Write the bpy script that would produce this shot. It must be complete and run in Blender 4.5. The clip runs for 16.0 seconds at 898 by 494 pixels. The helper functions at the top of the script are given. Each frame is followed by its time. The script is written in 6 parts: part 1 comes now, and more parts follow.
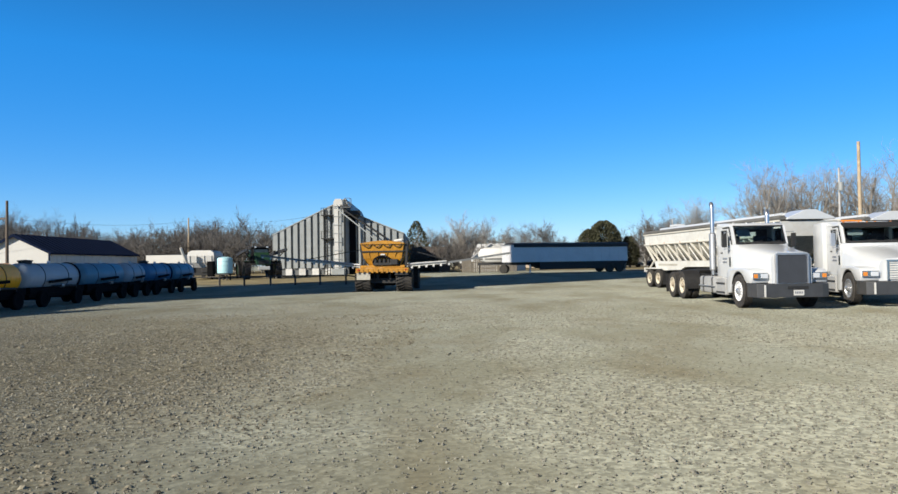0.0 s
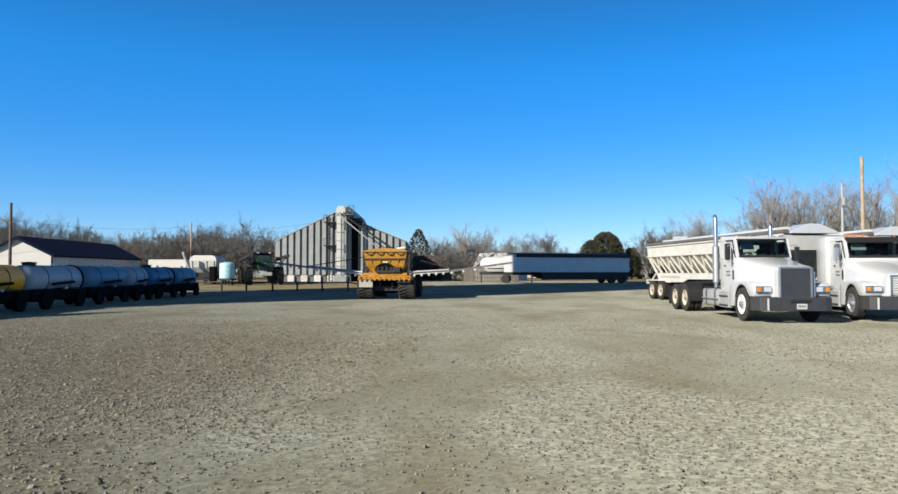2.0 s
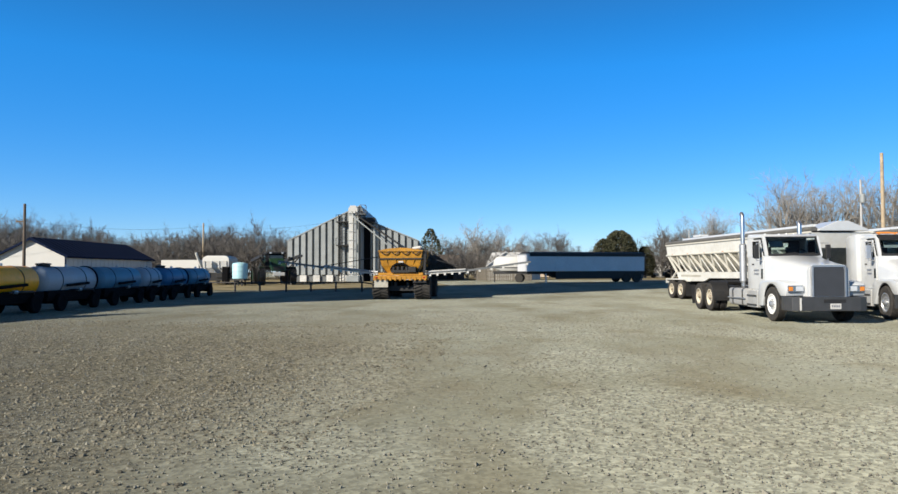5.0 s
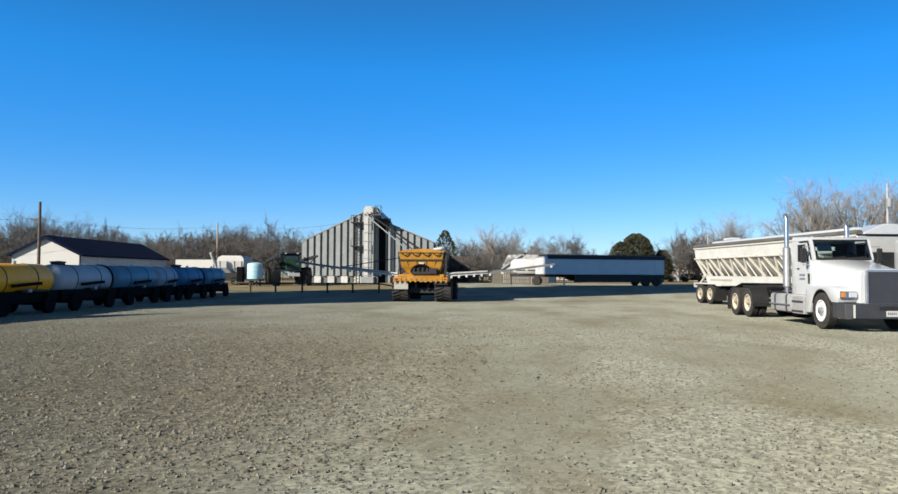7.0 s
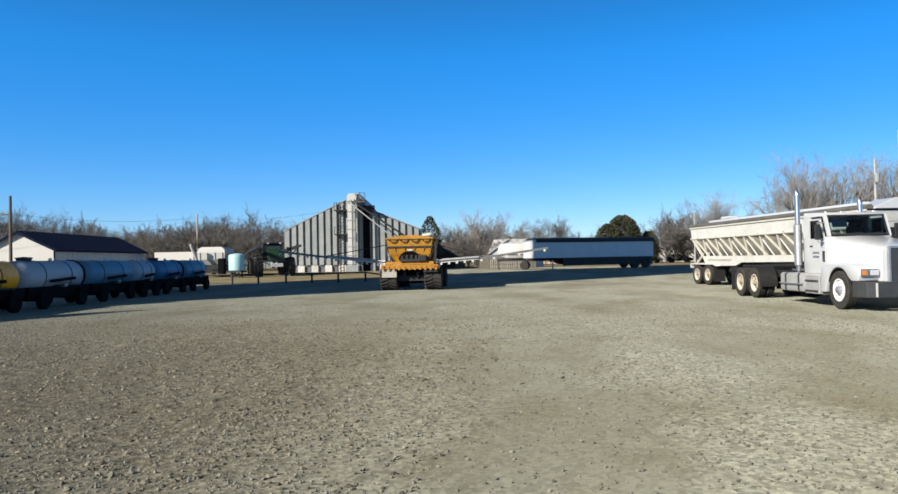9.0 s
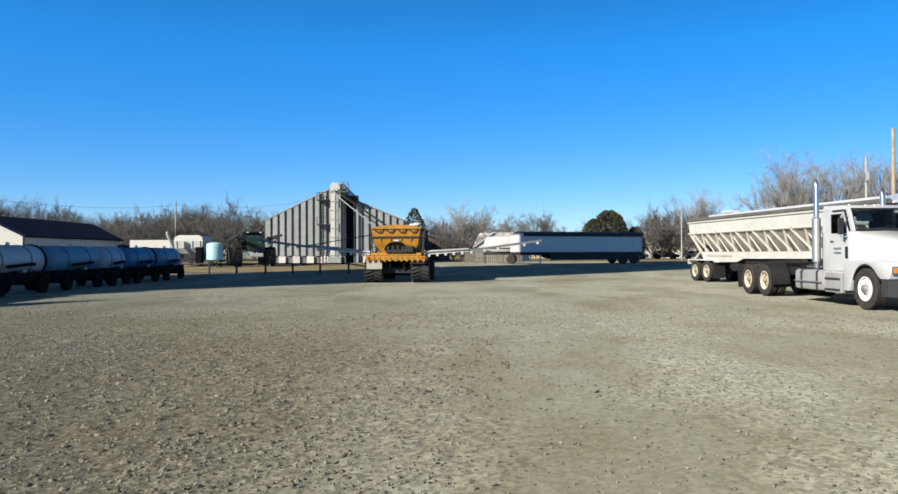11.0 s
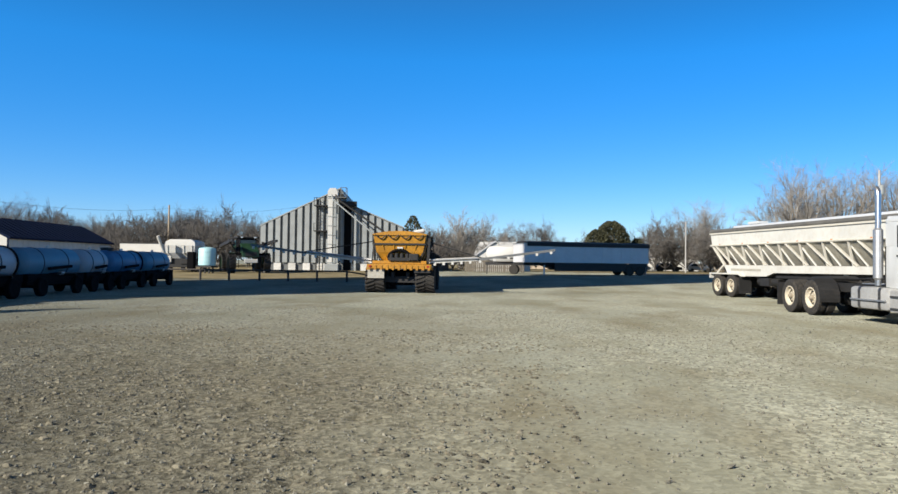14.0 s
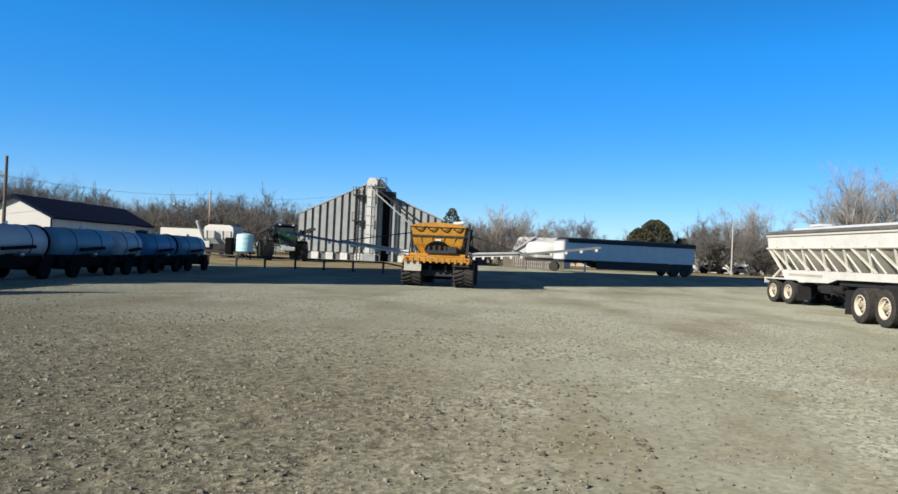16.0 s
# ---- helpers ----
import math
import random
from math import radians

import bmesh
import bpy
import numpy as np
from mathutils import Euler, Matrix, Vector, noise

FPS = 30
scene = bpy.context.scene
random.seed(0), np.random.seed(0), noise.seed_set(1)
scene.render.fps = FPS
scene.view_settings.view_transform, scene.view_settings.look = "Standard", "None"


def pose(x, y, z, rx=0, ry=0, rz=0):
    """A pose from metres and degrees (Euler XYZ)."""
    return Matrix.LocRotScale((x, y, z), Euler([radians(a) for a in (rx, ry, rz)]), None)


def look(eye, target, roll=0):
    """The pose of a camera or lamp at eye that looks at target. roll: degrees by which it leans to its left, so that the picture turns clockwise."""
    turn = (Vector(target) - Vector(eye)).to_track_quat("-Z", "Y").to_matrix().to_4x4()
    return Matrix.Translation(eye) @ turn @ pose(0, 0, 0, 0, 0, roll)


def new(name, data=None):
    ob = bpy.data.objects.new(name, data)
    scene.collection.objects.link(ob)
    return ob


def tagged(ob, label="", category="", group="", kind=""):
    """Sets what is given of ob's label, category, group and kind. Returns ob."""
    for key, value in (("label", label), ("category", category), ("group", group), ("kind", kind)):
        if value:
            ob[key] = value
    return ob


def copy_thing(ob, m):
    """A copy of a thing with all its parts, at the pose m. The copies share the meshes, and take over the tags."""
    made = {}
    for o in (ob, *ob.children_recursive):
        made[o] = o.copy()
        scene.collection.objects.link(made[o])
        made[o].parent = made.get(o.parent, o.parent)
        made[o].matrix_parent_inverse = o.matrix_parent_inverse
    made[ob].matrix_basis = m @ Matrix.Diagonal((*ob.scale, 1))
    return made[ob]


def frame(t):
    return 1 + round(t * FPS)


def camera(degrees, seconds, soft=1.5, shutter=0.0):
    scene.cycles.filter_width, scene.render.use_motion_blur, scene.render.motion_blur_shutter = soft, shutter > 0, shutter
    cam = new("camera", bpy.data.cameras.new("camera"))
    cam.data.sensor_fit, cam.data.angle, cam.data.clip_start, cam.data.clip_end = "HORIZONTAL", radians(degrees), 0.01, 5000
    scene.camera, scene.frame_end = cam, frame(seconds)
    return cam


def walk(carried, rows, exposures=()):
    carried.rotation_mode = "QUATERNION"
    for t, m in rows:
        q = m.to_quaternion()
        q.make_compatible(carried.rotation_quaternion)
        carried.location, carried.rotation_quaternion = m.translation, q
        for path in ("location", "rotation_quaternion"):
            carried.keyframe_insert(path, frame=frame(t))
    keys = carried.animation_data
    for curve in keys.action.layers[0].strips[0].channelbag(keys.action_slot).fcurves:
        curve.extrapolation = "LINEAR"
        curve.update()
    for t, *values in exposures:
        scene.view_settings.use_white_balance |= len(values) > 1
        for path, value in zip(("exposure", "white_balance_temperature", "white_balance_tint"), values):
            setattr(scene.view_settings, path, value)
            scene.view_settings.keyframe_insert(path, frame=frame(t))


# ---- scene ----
cam = camera(64.2, 16.0)
PATH = [
    (0, (1.545, -0.054, 1.568), (1.265, 1.926, 1.613), -0.9),
    (0.5, (1.522, -0.074, 1.56), (1.272, 1.91, 1.608), -0.7),
    (1, (1.504, -0.113, 1.553), (1.253, 1.87, 1.608), -0.4),
    (1.5, (1.5, -0.096, 1.566), (1.232, 1.885, 1.629), -0.3),
    (2, (1.482, -0.102, 1.552), (1.198, 1.876, 1.622), -0.0),
    (2.5, (1.46, -0.144, 1.559), (1.166, 1.833, 1.631), 0.3),
    (3, (1.474, -0.098, 1.567), (1.173, 1.878, 1.633), 0.7),
    (3.5, (1.42, -0.118, 1.576), (1.111, 1.856, 1.649), 1.0),
    (4, (1.3, -0.09, 1.58), (0.986, 1.884, 1.646), 0.0),
    (6.5, (0.573, 1.204, 1.56), (0.26, 3.178, 1.634), -0.3),
    (7, (0.334, 1.295, 1.56), (-0.009, 3.264, 1.634), 0.3),
    (7.5, (0.141, 1.575, 1.573), (-0.159, 3.552, 1.641), -0.6),
    (8, (-0.037, 2.13, 1.554), (-0.352, 4.104, 1.609), -0.1),
    (8.5, (-0.095, 2.383, 1.569), (-0.445, 4.351, 1.636), 0.4),
    (9, (-0.232, 2.661, 1.579), (-0.529, 4.638, 1.614), -1.1),
    (9.5, (-0.414, 3.167, 1.555), (-0.705, 5.146, 1.569), -0.7),
    (12, (-1.05, 5.151, 1.455), (-1.286, 7.136, 1.475), -0.2),
    (12.5, (-1.222, 5.579, 1.444), (-1.533, 7.555, 1.463), 0.0),
    (13, (-1.38, 5.978, 1.481), (-1.692, 7.953, 1.498), 1.1),
    (13.5, (-1.55, 6.422, 1.486), (-1.743, 8.412, 1.502), -0.2),
    (14, (-1.628, 6.678, 1.478), (-1.865, 8.663, 1.52), 0.7),
    (14.5, (-1.65, 6.952, 1.485), (-1.917, 8.934, 1.52), 1.1),
    (15, (-1.741, 7.219, 1.484), (-1.924, 9.211, 1.479), 2.8),
    (15.5, (-1.823, 7.538, 1.482), (-2.022, 9.528, 1.454), 1.6),
    (16, (-1.883, 7.935, 1.488), (-2.224, 9.905, 1.509), 2.6),
]
walk(cam, [(t, look(eye, aim, lean)) for t, eye, aim, lean in PATH], [(0.0, 0.55), (16.0, 0.55)])

# ---- world, sun ----
SUN_TRAVEL = Vector((0.67, 0.742, 0))
SUN_UP = radians(28.0)
world = bpy.data.worlds.new("world")
scene.world = world
world.use_nodes = True
wn, wl = world.node_tree.nodes, world.node_tree.links
sky = wn.new("ShaderNodeTexSky")
sky.sky_type = "NISHITA"
sky.sun_disc = False
sky.sun_elevation = SUN_UP
sky.sun_rotation = math.atan2(-SUN_TRAVEL.x, -SUN_TRAVEL.y)
sky.altitude = 300
sky.air_density, sky.dust_density, sky.ozone_density = 1.0, 0.1, 5.0
hue = wn.new("ShaderNodeHueSaturation")
hue.inputs["Hue"].default_value = 0.512
hue.inputs["Saturation"].default_value = 1.36
wl.new(sky.outputs[0], hue.inputs["Color"])
even = wn.new("ShaderNodeMix")
even.data_type = "RGBA"
even.inputs[0].default_value = 0.5
even.inputs[7].default_value = (0.20, 1.80, 4.60, 1)
wl.new(hue.outputs[0], even.inputs[6])
# the sky darkens and greys towards the zenith
up = wn.new("ShaderNodeTexCoord")
rise = wn.new("ShaderNodeSeparateXYZ")
deep = wn.new("ShaderNodeMapRange")
for i, q in enumerate((0.27, 0.58, 0.0, 0.95)):
    deep.inputs[i + 1].default_value = q
dome = wn.new("ShaderNodeMix")
dome.data_type = "RGBA"
dome.inputs[7].default_value = (0.22, 0.24, 0.32, 1)
wl.new(up.outputs["Generated"], rise.inputs[0])
wl.new(rise.outputs["Z"], deep.inputs[0])
wl.new(even.outputs[2], dome.inputs[6])
wl.new(deep.outputs[0], dome.inputs[0])
wl.new(dome.outputs[2], wn["Background"].inputs[0])
wn["Background"].inputs[1].default_value = 0.127
sun = new("sun", bpy.data.lights.new("sun", "SUN"))
sun.data.energy = 5.0
sun.data.angle = radians(0.55)
sun.data.color = (1.0, 0.93, 0.82)
down = Vector((SUN_TRAVEL.x * math.cos(SUN_UP), SUN_TRAVEL.y * math.cos(SUN_UP), -math.sin(SUN_UP)))
sun.matrix_world = Matrix.Translation((-60, -40, 60)) @ down.to_track_quat("-Z", "Y").to_matrix().to_4x4()


# ---- materials ----
def mat(name, color, rough=0.6, metal=0.0, vary=0.12, scale=3.0, dirt=None, dirt_amount=0.35, bump=0.0, bump_scale=60.0, spec=0.5,
        coat=0.0, per_piece=0.0, islands=False):
    m = bpy.data.materials.new(name)
    m.use_nodes = True
    n, l = m.node_tree.nodes, m.node_tree.links
    b = n["Principled BSDF"]
    b.inputs["Roughness"].default_value = rough
    b.inputs["Metallic"].default_value = metal
    b.inputs["Specular IOR Level"].default_value = spec
    b.inputs["Coat Weight"].default_value = coat
    co = n.new("ShaderNodeTexCoord")
    big = n.new("ShaderNodeTexNoise")
    big.inputs["Scale"].default_value = scale
    big.inputs["Detail"].default_value = 6
    l.new(co.outputs["Object"], big.inputs["Vector"])
    ramp = n.new("ShaderNodeMapRange")
    ramp.inputs[1].default_value, ramp.inputs[2].default_value = 0.3, 0.7
    ramp.inputs[3].default_value, ramp.inputs[4].default_value = 1 - vary, 1 + vary
    l.new(big.outputs["Fac"], ramp.inputs[0])
    base = n.new("ShaderNodeMix")
    base.data_type, base.blend_type = "RGBA", "MULTIPLY"
    base.inputs[0].default_value = 1
    base.inputs[6].default_value = (*color, 1)
    l.new(ramp.outputs[0], base.inputs[7])
    out = base.outputs[2]
    if per_piece:
        info = n.new("ShaderNodeNewGeometry" if islands else "ShaderNodeObjectInfo")
        r2 = n.new("ShaderNodeMapRange")
        r2.inputs[3].default_value, r2.inputs[4].default_value = 1 - per_piece, 1 + per_piece
        l.new(info.outputs["Random Per Island" if islands else "Random"], r2.inputs[0])
        mx = n.new("ShaderNodeMix")
        mx.data_type, mx.blend_type = "RGBA", "MULTIPLY"
        mx.inputs[0].default_value = 1
        l.new(out, mx.inputs[6])
        l.new(r2.outputs[0], mx.inputs[7])
        out = mx.outputs[2]
    if dirt:
        fine = n.new("ShaderNodeTexNoise")
        fine.inputs["Scale"].default_value = scale * 4.3
        fine.inputs["Detail"].default_value = 8
        fine.inputs["Roughness"].default_value = 0.7
        l.new(co.outputs["Object"], fine.inputs["Vector"])
        r3 = n.new("ShaderNodeMapRange")
        r3.inputs[1].default_value, r3.inputs[2].default_value = 0.45, 0.75
        r3.inputs[3].default_value, r3.inputs[4].default_value = 0, dirt_amount
        l.new(fine.outputs["Fac"], r3.inputs[0])
        mx = n.new("ShaderNodeMix")
        mx.data_type = "RGBA"
        l.new(r3.outputs[0], mx.inputs[0])
        l.new(out, mx.inputs[6])
        mx.inputs[7].default_value = (*dirt, 1)
        out = mx.outputs[2]
        r4 = n.new("ShaderNodeMapRange")
        r4.inputs[3].default_value, r4.inputs[4].default_value = rough, min(1, rough + 0.4)
        l.new(r3.outputs[0], r4.inputs[0])
        l.new(r4.outputs[0], b.inputs["Roughness"])
    l.new(out, b.inputs["Base Color"])
    if bump:
        bn = n.new("ShaderNodeTexNoise")
        bn.inputs["Scale"].default_value = bump_scale
        bn.inputs["Detail"].default_value = 5
        l.new(co.outputs["Object"], bn.inputs["Vector"])
        bp = n.new("ShaderNodeBump")
        bp.inputs["Strength"].default_value = bump
        bp.inputs["Distance"].default_value = 0.02
        l.new(bn.outputs["Fac"], bp.inputs["Height"])
        l.new(bp.outputs["Normal"], b.inputs["Normal"])
    return m


def glass_mat(name, color=(0.02, 0.03, 0.035), rough=0.06):
    m = mat(name, color, rough, 0, 0.05, 2, spec=0.8)
    return m


def clear_glass_mat(name, tint):
    """A tinted pane that can be seen through, with a gloss that grows at grazing angles."""
    m = bpy.data.materials.new(name)
    m.use_nodes = True
    n, l = m.node_tree.nodes, m.node_tree.links
    n.remove(n["Principled BSDF"])
    clear = n.new("ShaderNodeBsdfTransparent")
    clear.inputs[0].default_value = (*tint, 1)
    gloss = n.new("ShaderNodeBsdfGlossy")
    gloss.inputs["Roughness"].default_value = 0.03
    edge = n.new("ShaderNodeFresnel")
    edge.inputs[0].default_value = 1.45
    both = n.new("ShaderNodeMixShader")
    l.new(edge.outputs[0], both.inputs[0])
    l.new(clear.outputs[0], both.inputs[1])
    l.new(gloss.outputs[0], both.inputs[2])
    l.new(both.outputs[0], n["Material Output"].inputs[0])
    return m


def ground_mat(name, tones, pebbles=1.0):
    """Packed gravel: broad tonal patches drawn out along the wheel tracks, crushed stone and single pale stones."""
    m = bpy.data.materials.new(name)
    m.use_nodes = True
    n, l = m.node_tree.nodes, m.node_tree.links
    b = n["Principled BSDF"]
    b.inputs["Roughness"].default_value = 0.95
    b.inputs["Specular IOR Level"].default_value = 0.15
    b.inputs["Diffuse Roughness"].default_value = 1.0
    co = n.new("ShaderNodeTexCoord")

    def noise_at(scale, detail, rough, stretch=(1, 1, 1), turn=0):
        mp = n.new("ShaderNodeMapping")
        mp.inputs["Scale"].default_value = stretch
        mp.inputs["Rotation"].default_value = (0, 0, turn)
        l.new(co.outputs["Object"], mp.inputs["Vector"])
        t = n.new("ShaderNodeTexNoise")
        t.inputs["Scale"].default_value = scale
        t.inputs["Detail"].default_value = detail
        t.inputs["Roughness"].default_value = rough
        l.new(mp.outputs[0], t.inputs["Vector"])
        return t.outputs["Fac"]

    def mapped(v, a, c, d, e):
        r = n.new("ShaderNodeMapRange")
        for i, q in enumerate((a, c, d, e)):
            r.inputs[i + 1].default_value = q
        l.new(v, r.inputs[0])
        return r.outputs[0]

    def mix(f, a, c, how="MIX"):
        x = n.new("ShaderNodeMix")
        x.data_type, x.blend_type = "RGBA", how
        for i, v in ((0, f), (6, a), (7, c)):
            if isinstance(v, (int, float)):
                x.inputs[i].default_value = v
            elif isinstance(v, tuple):
                x.inputs[i].default_value = (*v, 1)
            else:
                l.new(v, x.inputs[i])
        return x.outputs[2]

    broad = noise_at(0.17, 4, 0.6, (0.8, 1.1, 1), radians(-30))
    tracks = noise_at(0.55, 5, 0.6, (1.1, 0.5, 1), radians(8))
    clumps = noise_at(7, 9, 0.82)
    grit = noise_at(30, 6, 0.75)
    strewn = n.new("ShaderNodeAttribute")
    strewn.attribute_name = "strewn"
    ragged_edge = n.new("ShaderNodeMath")
    ragged_edge.operation = "MULTIPLY_ADD"
    ragged_edge.inputs[1].default_value = 0.55
    l.new(noise_at(2.6, 6, 0.7, (1.2, 0.8, 1)), ragged_edge.inputs[0])
    l.new(strewn.outputs["Fac"], ragged_edge.inputs[2])
    patches = ragged_edge.outputs[0]
    c = mix(mapped(broad, 0.38, 0.62, 0, 1), tones[0], tones[1])
    c = mix(mapped(tracks, 0.44, 0.66, 0, 0.75), c, tones[2])
    loose = mapped(patches, 0.50, 0.85, 0.45, 1.0)
    c = mix(mapped(patches, 0.58, 0.95, 0, 0.50), c, tones[3])
    c = mix(mapped(patches, 0.45, 0.75, 0.25, 0.80), c, mapped(clumps, 0.36, 0.66, 0.70, 1.27), "MULTIPLY")
    # churned brown earth on the tank row's side of the yard
    xyz = n.new("ShaderNodeSeparateXYZ")
    l.new(co.outputs["Object"], xyz.inputs[0])
    ragged = n.new("ShaderNodeMath")
    ragged.operation = "MULTIPLY_ADD"
    ragged.inputs[1].default_value = 9.0
    l.new(broad, ragged.inputs[0])
    l.new(xyz.outputs["X"], ragged.inputs[2])
    churned = n.new("ShaderNodeMath")
    churned.operation = "MULTIPLY"
    l.new(mapped(ragged.outputs[0], 3.6, 0.8, 0, 1), churned.inputs[0])
    l.new(mapped(xyz.outputs["Y"], 26, 15, 0, 1), churned.inputs[1])
    clod = noise_at(11, 5, 0.7)
    earth = mix(mapped(clod, 0.38, 0.66, 0, 1), (0.070, 0.058, 0.035), (0.28, 0.255, 0.183))
    share = n.new("ShaderNodeMath")
    share.operation = "MULTIPLY"
    share.inputs[1].default_value = 0.68
    l.new(churned.outputs[0], share.inputs[0])
    c = mix(share.outputs[0], c, earth)
    v = n.new("ShaderNodeTexVoronoi")
    v.inputs["Scale"].default_value = 22
    l.new(co.outputs["Object"], v.inputs["Vector"])
    bw = n.new("ShaderNodeRGBToBW")
    l.new(v.outputs["Color"], bw.inputs[0])
    stone = mapped(bw.outputs[0], 0.2, 0.8, 0.50, 1.50)
    much = n.new("ShaderNodeMath")
    much.operation = "MULTIPLY"
    much.inputs[1].default_value = 0.62 * pebbles
    l.new(loose, much.inputs[0])
    c = mix(much.outputs[0], c, stone, "MULTIPLY")
    c = mix(0.30, c, mapped(grit, 0.3, 0.7, 0.6, 1.4), "MULTIPLY")
    l.new(c, b.inputs["Base Color"])
    bp = n.new("ShaderNodeBump")
    l.new(mapped(patches, 0.50, 0.85, 0.12, 0.22), bp.inputs["Strength"])
    bp.inputs["Distance"].default_value = 0.03
    l.new(v.outputs["Distance"], bp.inputs["Height"])
    bp2 = n.new("ShaderNodeBump")
    bp2.inputs["Strength"].default_value = 0.15
    bp2.inputs["Distance"].default_value = 0.03
    l.new(grit, bp2.inputs["Height"])
    l.new(bp.outputs["Normal"], bp2.inputs["Normal"])
    bp3 = n.new("ShaderNodeBump")
    bp3.inputs["Distance"].default_value = 0.06
    l.new(mapped(churned.outputs[0], 0, 1, 0.0, 0.75), bp3.inputs["Strength"])
    l.new(clod, bp3.inputs["Height"])
    l.new(bp2.outputs["Normal"], bp3.inputs["Normal"])
    l.new(bp3.outputs["Normal"], b.inputs["Normal"])
    return m


GRAVEL = ground_mat("gravel", ((0.161, 0.158, 0.113), (0.194, 0.195, 0.150), (0.128, 0.112, 0.070), (0.256, 0.258, 0.203)))
GRASS = mat("dry_grass", (0.25, 0.205, 0.115), 0.95, 0, 0.35, 0.5, (0.16, 0.13, 0.06), 0.6, 0.6, 25, 0.1)
STONE = mat("stone", (0.205, 0.193, 0.150), 0.9, 0, 0.15, 8, bump=0.4, per_piece=0.38, islands=True)
CLOD = mat("earth_clod", (0.15, 0.134, 0.095), 0.95, 0, 0.3, 9, bump=0.4, per_piece=0.5, islands=True)
ASPHALT = mat("asphalt", (0.05, 0.05, 0.052), 0.9, 0, 0.2, 1.5, bump=0.3, bump_scale=80)
WHITE = mat("white_truck_paint", (0.54, 0.553, 0.553), 0.28, 0, 0.04, 1.5, (0.50, 0.46, 0.38), 0.18, coat=0.4)
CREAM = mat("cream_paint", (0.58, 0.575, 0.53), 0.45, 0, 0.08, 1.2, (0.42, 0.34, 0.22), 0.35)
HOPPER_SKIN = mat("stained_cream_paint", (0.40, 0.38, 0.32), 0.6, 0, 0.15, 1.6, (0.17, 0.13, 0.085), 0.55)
CREAM_BRACE = mat("cream_brace_paint", (0.56, 0.54, 0.47), 0.5, 0, 0.06, 2.0, (0.42, 0.33, 0.2), 0.3)
RUBBER = mat("tyre_rubber", (0.022, 0.021, 0.02), 0.85, 0, 0.2, 4, (0.16, 0.13, 0.09), 0.5, 0.2, 40)
RIM = mat("cream_rim_paint", (0.60, 0.54, 0.42), 0.5, 0, 0.08, 5, (0.22, 0.17, 0.11), 0.4)
HUB = mat("dusty_hub_paint", (0.30, 0.25, 0.18), 0.6, 0, 0.15, 6, (0.14, 0.11, 0.08), 0.4)
RIM_WHITE = mat("white_rim_paint", (0.78, 0.78, 0.76), 0.4, 0, 0.06, 5, (0.3, 0.26, 0.2), 0.35)
BLACK = mat("black_steel", (0.015, 0.015, 0.015), 0.6, 0, 0.2, 3, (0.06, 0.05, 0.04), 0.4)
PITCH = mat("unlit_black", (0.006, 0.006, 0.007), 0.9, 0, 0.2, 3, spec=0.1)
DARK = mat("dark_bumper", (0.085, 0.085, 0.085), 0.38, 0.5, 0.12, 3, (0.08, 0.07, 0.06), 0.25)
STACK = mat("bright_stack_steel", (0.55, 0.55, 0.55), 0.28, 0.9, 0.06, 2)
TANK_ALU = mat("dusty_aluminium", (0.40, 0.40, 0.385), 0.6, 0.25, 0.12, 3, (0.25, 0.22, 0.18), 0.45)
STEEL = mat("dull_aluminium", (0.52, 0.53, 0.54), 0.42, 0.8, 0.1, 3, (0.22, 0.2, 0.17), 0.4)
CHROME = mat("chrome", (0.75, 0.76, 0.78), 0.16, 1.0, 0.04, 2)
GALV = mat("galvanised_steel", (0.30, 0.318, 0.31), 0.6, 0.1, 0.12, 1.0, (0.34, 0.33, 0.31), 0.3, per_piece=0.06)
GALV_DARK = mat("dark_galvanised_steel", (0.145, 0.153, 0.153), 0.65, 0.1, 0.15, 1.0, (0.1, 0.09, 0.08), 0.35, per_piece=0.08)
CONCRETE = mat("white_concrete", (0.62, 0.61, 0.57), 0.9, 0, 0.12, 1.2, (0.3, 0.28, 0.24), 0.4, 0.2, 40, per_piece=0.12)
GLASS = glass_mat("cab_glass")
CLEAR = clear_glass_mat("tinted_cab_glass", (0.80, 0.86, 0.86))
CAB_TRIM = mat("dark_cab_trim", (0.022, 0.022, 0.024), 0.8, 0, 0.2, 4)
VIEW_CARD = mat("pale_view_card", (0.30, 0.31, 0.31), 0.7)
GRILLE = mat("grille_mesh", (0.038, 0.043, 0.052), 0.7, 0.0, 0.1, 4)
AMBER = mat("amber_lens", (0.62, 0.21, 0.03), 0.25, 0, 0.05, 6)
LENS = mat("clear_lamp_lens", (0.7, 0.72, 0.74), 0.12, 0.3, 0.05, 6)
RED = mat("red_lens", (0.35, 0.01, 0.01), 0.3)
YELLOW = mat("yellow_paint", (0.45, 0.205, 0.010), 0.5, 0, 0.2, 2.2, (0.13, 0.075, 0.025), 0.7)
TANK_YELLOW = mat("yellow_tank_paint", (0.95, 0.40, 0.002), 0.45, 0, 0.08, 1.5, (0.3, 0.22, 0.06), 0.3)
TANK_WHITE = mat("white_tank_paint", (0.33, 0.38, 0.43), 0.45, 0, 0.06, 1.0, (0.34, 0.33, 0.3), 0.3)
